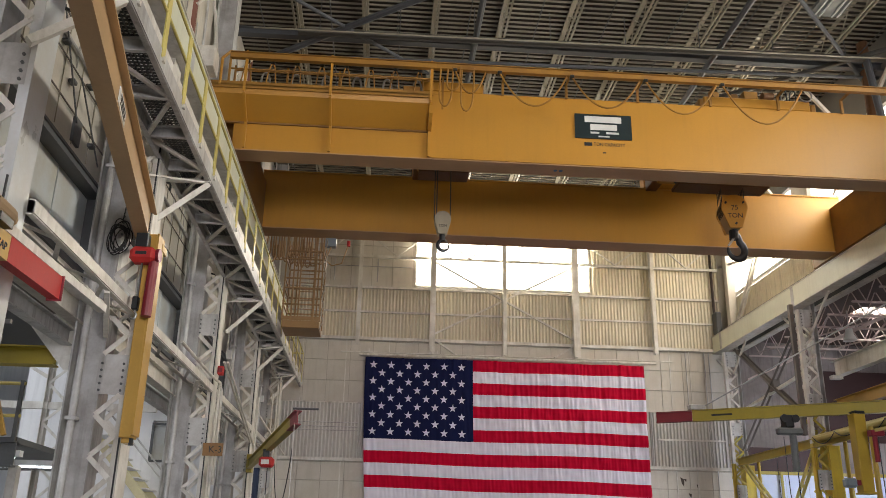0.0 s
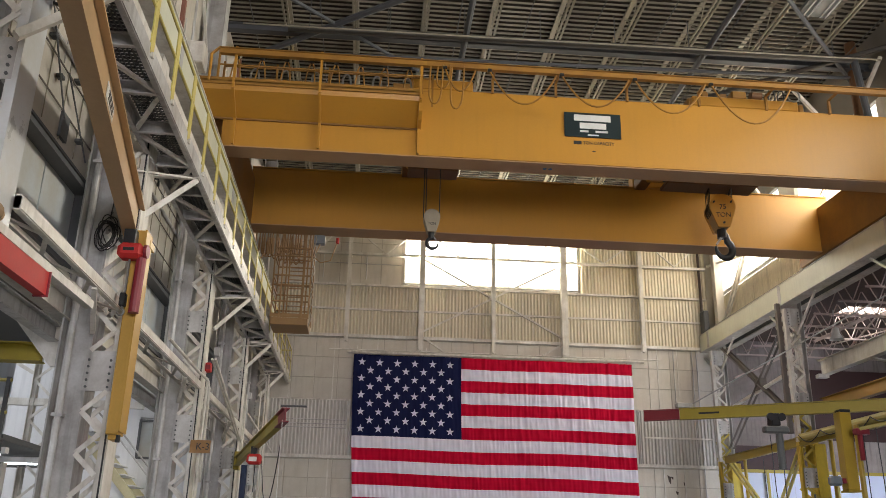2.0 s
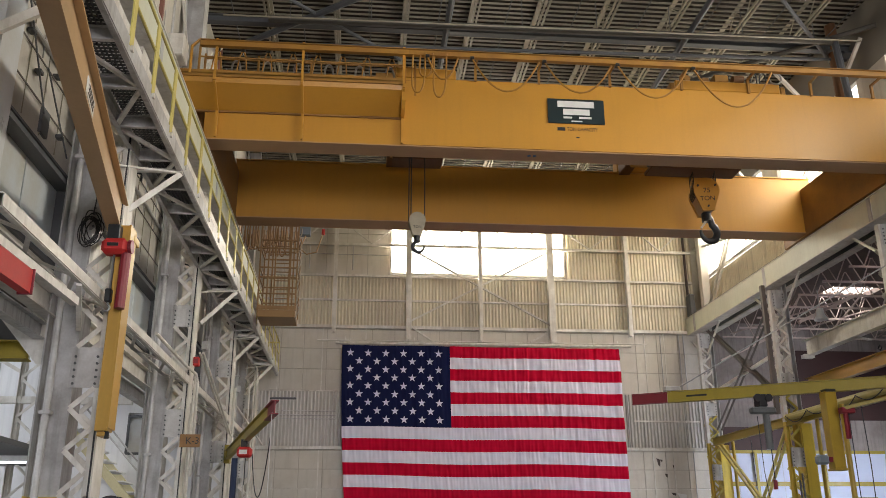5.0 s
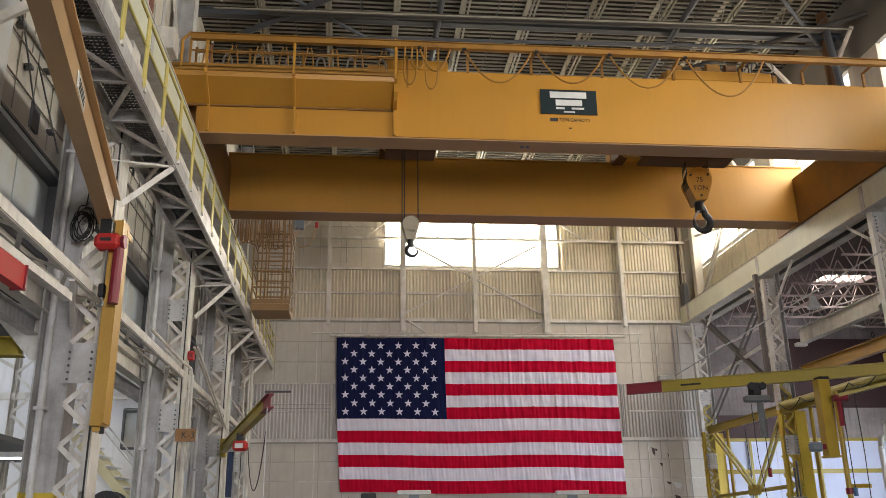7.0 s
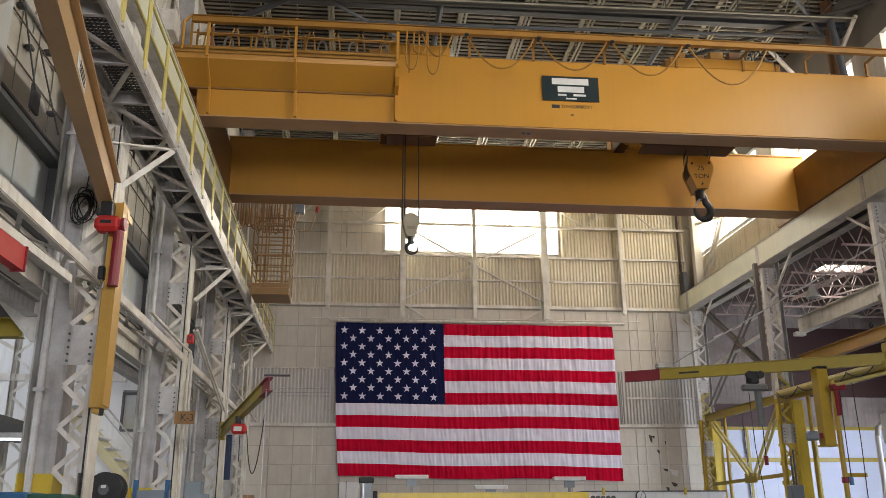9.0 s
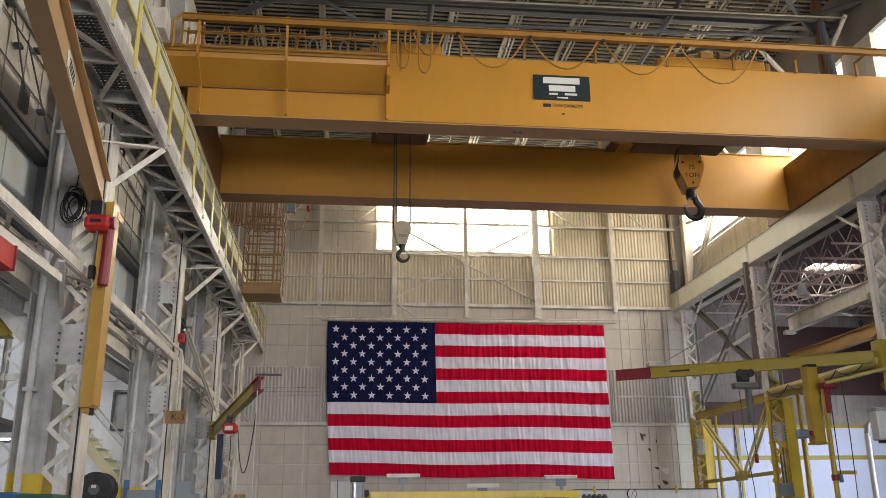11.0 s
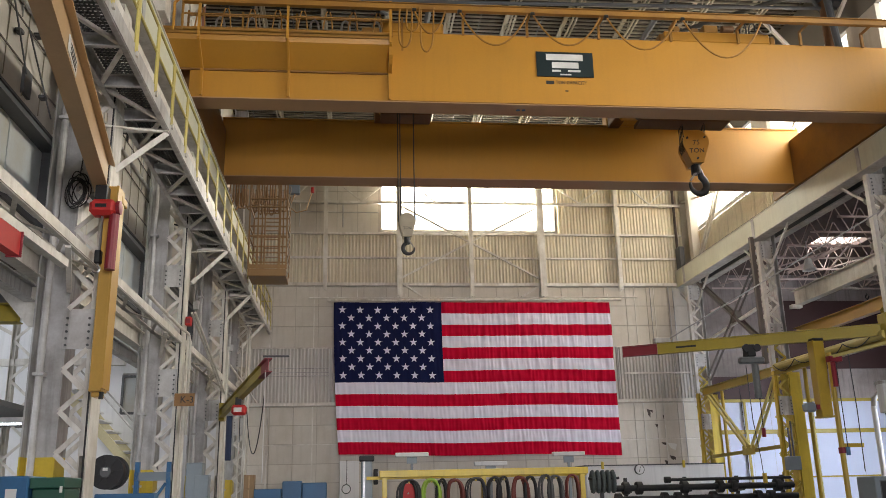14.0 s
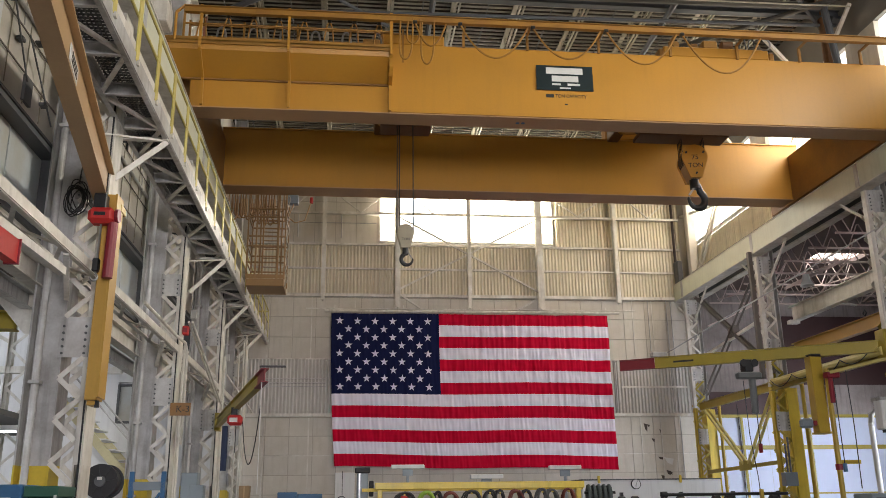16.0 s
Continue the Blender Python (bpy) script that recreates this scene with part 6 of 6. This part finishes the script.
sr = thing("shaft_rack", (10.4, 22, 0), "rack of dark oily shafts with collars", "shaft rack")
for z, x0, x1, r in ((1.87, 9.1, 12.95, 0.045), (1.66, 7.5, 13.0, 0.09), (1.36, 7.6, 13.1, 0.085), (1.05, 7.6, 13.0, 0.09)):
    sh = part("shaft", tube(B(), (x0, 22, z), (x1, 22, z), r, 14), M_DARK, sr)
    n = 6 if r > 0.05 else 1
    for i in range(n):
        x = x0 + 0.1 + (x1 - x0 - 0.3) * (i + 0.35 * math.sin(i * 2.1 + z * 9)) / max(1, n - 0.5) if r > 0.05 else x0
        part("collar", tube(B(), (x, 22, z), (x + 0.16, 22, z), r * 2.0, 16), M_BLACK, sh)
for x in (8.0, 9.8, 11.4, 12.8):
    part("stanchion", bar(B(), (x, 22.25, 0), (x, 22.25, 1.95), 0.09, 0.09), M_DARK, sr)
    for z in (1.28, 1.58, 0.95):
        part("arm", bar(B(), (x, 22.25, z - 0.04), (x, 21.85, z - 0.02), 0.06, 0.05), M_DARK, sr)

reel = thing("hose_reel", (-4.0, 14.4, 0), "large black hose reel on a blue steel stand", "hose reel")
for y0, y1, r in ((14.15, 14.2, 0.29), (14.5, 14.55, 0.29), (14.2, 14.5, 0.25)):
    part("drum" if r < 0.3 else "flange", tube(B(), (-4.22, y0, 2.12), (-4.22, y1, 2.12), r, 28), M_BLACK, reel)
part("hub", tube(B(), (-4.22, 14.1, 2.12), (-4.22, 14.15, 2.12), 0.09, 14), M_STEELD, reel)
part("label_plate", box(B(), -4.26, 14.09, 2.14, -4.18, 14.1, 2.19), M_LETTER, reel)
for i in range(8):
    a = i * math.pi / 4 + 0.2
    part("spoke", bar(B(), (-4.22, 14.145, 2.12), (-4.22 + 0.27 * math.cos(a), 14.145, 2.12 + 0.27 * math.sin(a)), 0.02, 0.03), M_BLACK, reel)
part("cross_beam", box(B(), -4.4, 14.2, 1.62, -3.4, 14.5, 1.76, 0.01), M_BLUE, reel)
for x in (-4.35, -3.5):
    part("leg", bar(B(), (x, 14.35, 0), (x, 14.35, 1.65), 0.1, 0.1), M_BLUE, reel)
part("brace", bar(B(), (-4.3, 14.32, 1.6), (-3.75, 14.32, 0.4), 0.07, 0.05), M_BLUE, reel)
part("brace", bar(B(), (-3.5, 14.32, 1.6), (-4.1, 14.32, 0.4), 0.07, 0.05), M_BLUE, reel)
st = thing("blue_steel_stand", (-3.8, 16.2, 0), "blue steel stand with cross bracing", "stand")
for x in (-4.15, -3.55):
    part("leg", bar(B(), (x, 15.9, 0), (x, 15.9, 2.35), 0.08, 0.1), M_BLUE, st)
part("beam", box(B(), -4.2, 15.85, 2.0, -3.5, 15.95, 2.16), M_GREYB, st)
part("brace", bar(B(), (-4.1, 15.9, 1.2), (-3.6, 15.9, 1.95), 0.05, 0.05), M_BLUE, st)
ub = thing("blue_tool_cabinet", (-3.9, 9.6, 0), "blue tool cabinet with a white notice", "cabinet")
part("body", box(B(), -4.3, 9.5, 0, -3.68, 10.1, 1.94, 0.02), M_BLUE, ub)
part("notice", box(B(), -3.92, 9.49, 1.5, -3.8, 9.5, 1.8), M_LETTER, ub)
part("knob", tube(B(), (-4.05, 9.46, 1.86), (-4.05, 9.5, 1.86), 0.03, 10), M_BLACK, ub)
gb = thing("green_welding_bin", (-3.5, 9.6, 0), "dark green steel bin with raised lid", "bin")
part("body", box(B(), -3.66, 9.55, 0, -3.3, 10.1, 1.80, 0.02), M_GREEN, gb)
part("lid", box(B(), -3.67, 9.5, 1.80, -3.29, 10.1, 1.92, 0.01), M_GREEN, gb)
part("tag", box(B(), -3.33, 9.49, 1.75, -3.30, 9.5, 1.82), M_LETTER, gb)
ec = thing("electrical_cabinet", (-3.85, 20, 0), "grey-blue electrical cabinet beside the column", "cabinet")
part("body", box(B(), -4.06, 20, 0, -3.66, 20.4, 2.5, 0.02), M_GREYB, ec)
part("door", box(B(), -3.84, 19.98, 1.0, -3.52, 20.0, 2.2, 0.005), M_GREYB, ec)
part("side_box", box(B(), -3.66, 20.02, 1.0, -3.5, 20.3, 2.2, 0.01), M_GREYB, ec)

# ---- roof details ----
rb = thing("roof_bracing", (3, 17, 15.4), "grey tubular roof bracing and service pipes", "bracing")
for p, q, r, mt in (((-3.9, 19.0), (3.3, 14.1), 0.09, M_ROOFT), ((-3.6, 15.6), (1.0, 19.3), 0.05, M_ROOFT), ((2.23, 22.5), (2.25, 13.0), 0.09, M_ROOFT),
                    ((9.3, 22.5), (9.3, 13.0), 0.09, M_ROOFT), ((9.4, 14.1), (14.4, 18.5), 0.06, M_ROOFT), ((10.2, 19.8), (14.5, 16.55), 0.075, M_PIPE)):
    part("tube", tube(B(), (p[0], p[1], 15.42), (q[0], q[1], 15.42), r, 8), mt, rb)
part("pipe", tube(B(), (-2.8, 17.55, 15.36), (13.7, 17.3, 15.36), 0.1, 10), M_PIPE, rb, "dark service pipe")
part("pipe", tube(B(), (13.7, 17.3, 15.36), (13.9, 17.3, 13.2), 0.1, 10), M_ROOFT, rb)
part("pipe", tube(B(), (-4.5, 18.5, 15.2), (14.5, 18.0, 15.25), 0.05, 8), M_ROOFT, rb)
for p, q in (((14.3, 18.6, 13.0), (12.3, 18.6, 15.4)), ((14.3, 17.0, 12.7), (14.3, 20.6, 15.3)), ((14.3, 20.6, 12.7), (14.3, 17.0, 15.3)), ((14.3, 23.2, 13.0), (12.6, 23.2, 15.4))):
    part("knee_brace", bar(B(), p, q, 0.09, 0.09), M_STEELW, rb, "cream painted brace")
part("conduit", tube(B(), (-4.0, 17.25, 15.2), (14.3, 17.0, 15.2), 0.022, 6), M_JOIST, rb, "pale conduit")
part("conduit", tube(B(), (4.0, 13.6, 15.8), (14.4, 13.4, 15.8), 0.03, 6), M_JOIST, rb, "pale conduit")
for i in range(8):
    part("pipe_hanger", bar(B(), (-2.2 + i * 2.2, 17.45, 15.3), (-2.2 + i * 2.2, 17.45, 16.4), 0.02, 0.02), M_STEELD, rb)
for i in range(10):
    part("conduit", tube(B(), (-3.9 + i * 1.98, 12, 15.95), (-3.9 + i * 1.98, 29.8, 15.95), 0.015, 5), M_STEELD, rb)
fl = thing("ceiling_light", (11.9, 15.4, 15.6), "twin-tube ceiling light fixture below the roof joists", "ceiling light")
part("housing", box(B(), 11.3, 14.1, 15.62, 12.2, 15.8, 15.72, 0.01), M_GREYD, fl)
for x in (11.45, 11.6, 11.95, 12.1):
    part("tube", tube(B(), (x, 14.15, 15.58), (x, 15.75, 15.58), 0.02), M_AISLE, fl)
up = thing("exhaust_duct", (14.1, 17.9, 12.6), "rusty brown vertical duct by the clerestory", "duct")
part("duct", tube(B(), (14.15, 17.95, 12.6), (14.15, 17.95, 16.3), 0.16, 14), M_DIMB, up)
part("collar", tube(B(), (14.15, 17.95, 13.6), (14.15, 17.95, 13.75), 0.2, 14), M_STEELD, up)
part("bracket", bar(B(), (14.15, 17.95, 13.0), (14.6, 17.95, 13.0), 0.06, 0.06), M_STEELD, up)

# ---- end wall panels, last ----
def panel_row(x0, x1, z0, z1, w):
    n = round((x1 - x0) / w)
    dx = (x1 - x0) / n
    me = None
    for i in range(n):
        if me is None:
            bm = box(B(), 0, -0.03, 0, dx * KX - 0.03, 0.008, z1 - z0 - 0.03)
            me = bpy.data.meshes.new("panel")
            bmesh.ops.recalc_face_normals(bm, faces=bm.faces)
            bm.to_mesh(me)
            bm.free()
            me.materials.append(M_WALL)
        ob = new("panel", me)
        ob.parent = wall_north
        ob.location = lay((x0 + i * dx, WALL_Y + 0.029 - 0.004 * random.random(), z0), SHIFT[wall_north.name])


for x0, x1, zs in ((-4.1, 14.3, (0.0, 0.72, 1.43, 2.13, 2.84, 3.58, 4.30, 5.0)), (-4.1, 14.3, (7.32, 8.17, 9.0, 9.8)), (-4.1, 1.1, (12.07, 13.0, 13.9, 14.7, 15.5))):
    for z0, z1 in zip(zs, zs[1:]):
        panel_row(x0, x1, z0, z1, 0.92)
for x in (-3.3, -1.55, 0.2, 11.9, 12.75):
    part("panel_batten", box(B(), x, WALL_Y - 0.03, 0, x + 0.05, WALL_Y, 4.98), M_STEELW, wall_north)
    part("panel_batten", box(B(), x, WALL_Y - 0.03, 7.3, x + 0.04, WALL_Y, 9.9), M_STEELW, wall_north)
for x, z, w, h in ((12.55, 3.42, 0.22, 0.12), (12.62, 2.72, 0.16, 0.22), (13.0, 2.85, 0.1, 0.14), (12.2, 4.7, 0.1, 0.12), (12.05, 4.75, 0.16, 0.35), (12.7, 4.5, 0.1, 0.2), (12.35, 4.15, 0.12, 0.16), (12.8, 3.4, 0.4, 0.3), (12.85, 2.9, 0.2, 0.2)):
    part("torn_patch", polyhedron(B(), [(x, z), (x + w, z - h * 0.2), (x + w * 0.8, z - h), (x + w * 0.3, z - h * 0.7)], "y", WALL_Y - 0.012, WALL_Y - 0.004), M_LETTER if w > 0.3 else M_DIM, wall_north, "torn wall facing")
for z in (6.18, 6.32, 6.48):
    part("wall_pipe", tube(B(), (-4.1, WALL_Y - 0.09, z), (-0.9, WALL_Y - 0.09, z), 0.022, 6), M_STEELG, wall_north)
for x, z0, z1 in ((-2.2, 12.3, 13.4), (-0.4, 12.3, 13.4), (12.6, 7.4, 9.8), (13.4, 5.2, 9.8), (13.6, 0.2, 9.8), (11.0, 5.1, 7.2)):
    part("wall_pipe", tube(B(), (x, WALL_Y - 0.06, z0), (x, WALL_Y - 0.06, z1), 0.025, 6), M_STEELG, wall_north)
part("wall_pipe", tube(B(), (-3.6, WALL_Y - 0.08, 12.95), (1.1, WALL_Y - 0.08, 12.95), 0.02, 6), M_STEELG, wall_north)
part("wall_angle", box(B(), 11.2, WALL_Y - 0.1, 6.15, 14.0, WALL_Y - 0.03, 6.22), M_STEELW, wall_north)


def motions():
    drops = [(0, 9.19), (2, 9.18), (2.5, 9.15), (3, 9.09), (3.5, 9.03), (4, 8.96), (5.2, 8.75), (6.5, 8.53), (7, 8.46), (7.5, 8.38), (8, 8.30),
             (8.5, 8.22), (9, 8.14), (10.2, 7.99), (11.5, 7.83), (12, 7.76), (12.5, 7.68), (13, 7.60), (13.5, 7.565), (14, 7.56), (16, 7.57)]
    at = lay(A0, AUX)
    walk(aux, [(t, pose(at.x, at.y, z)) for t, z in drops])


motions()
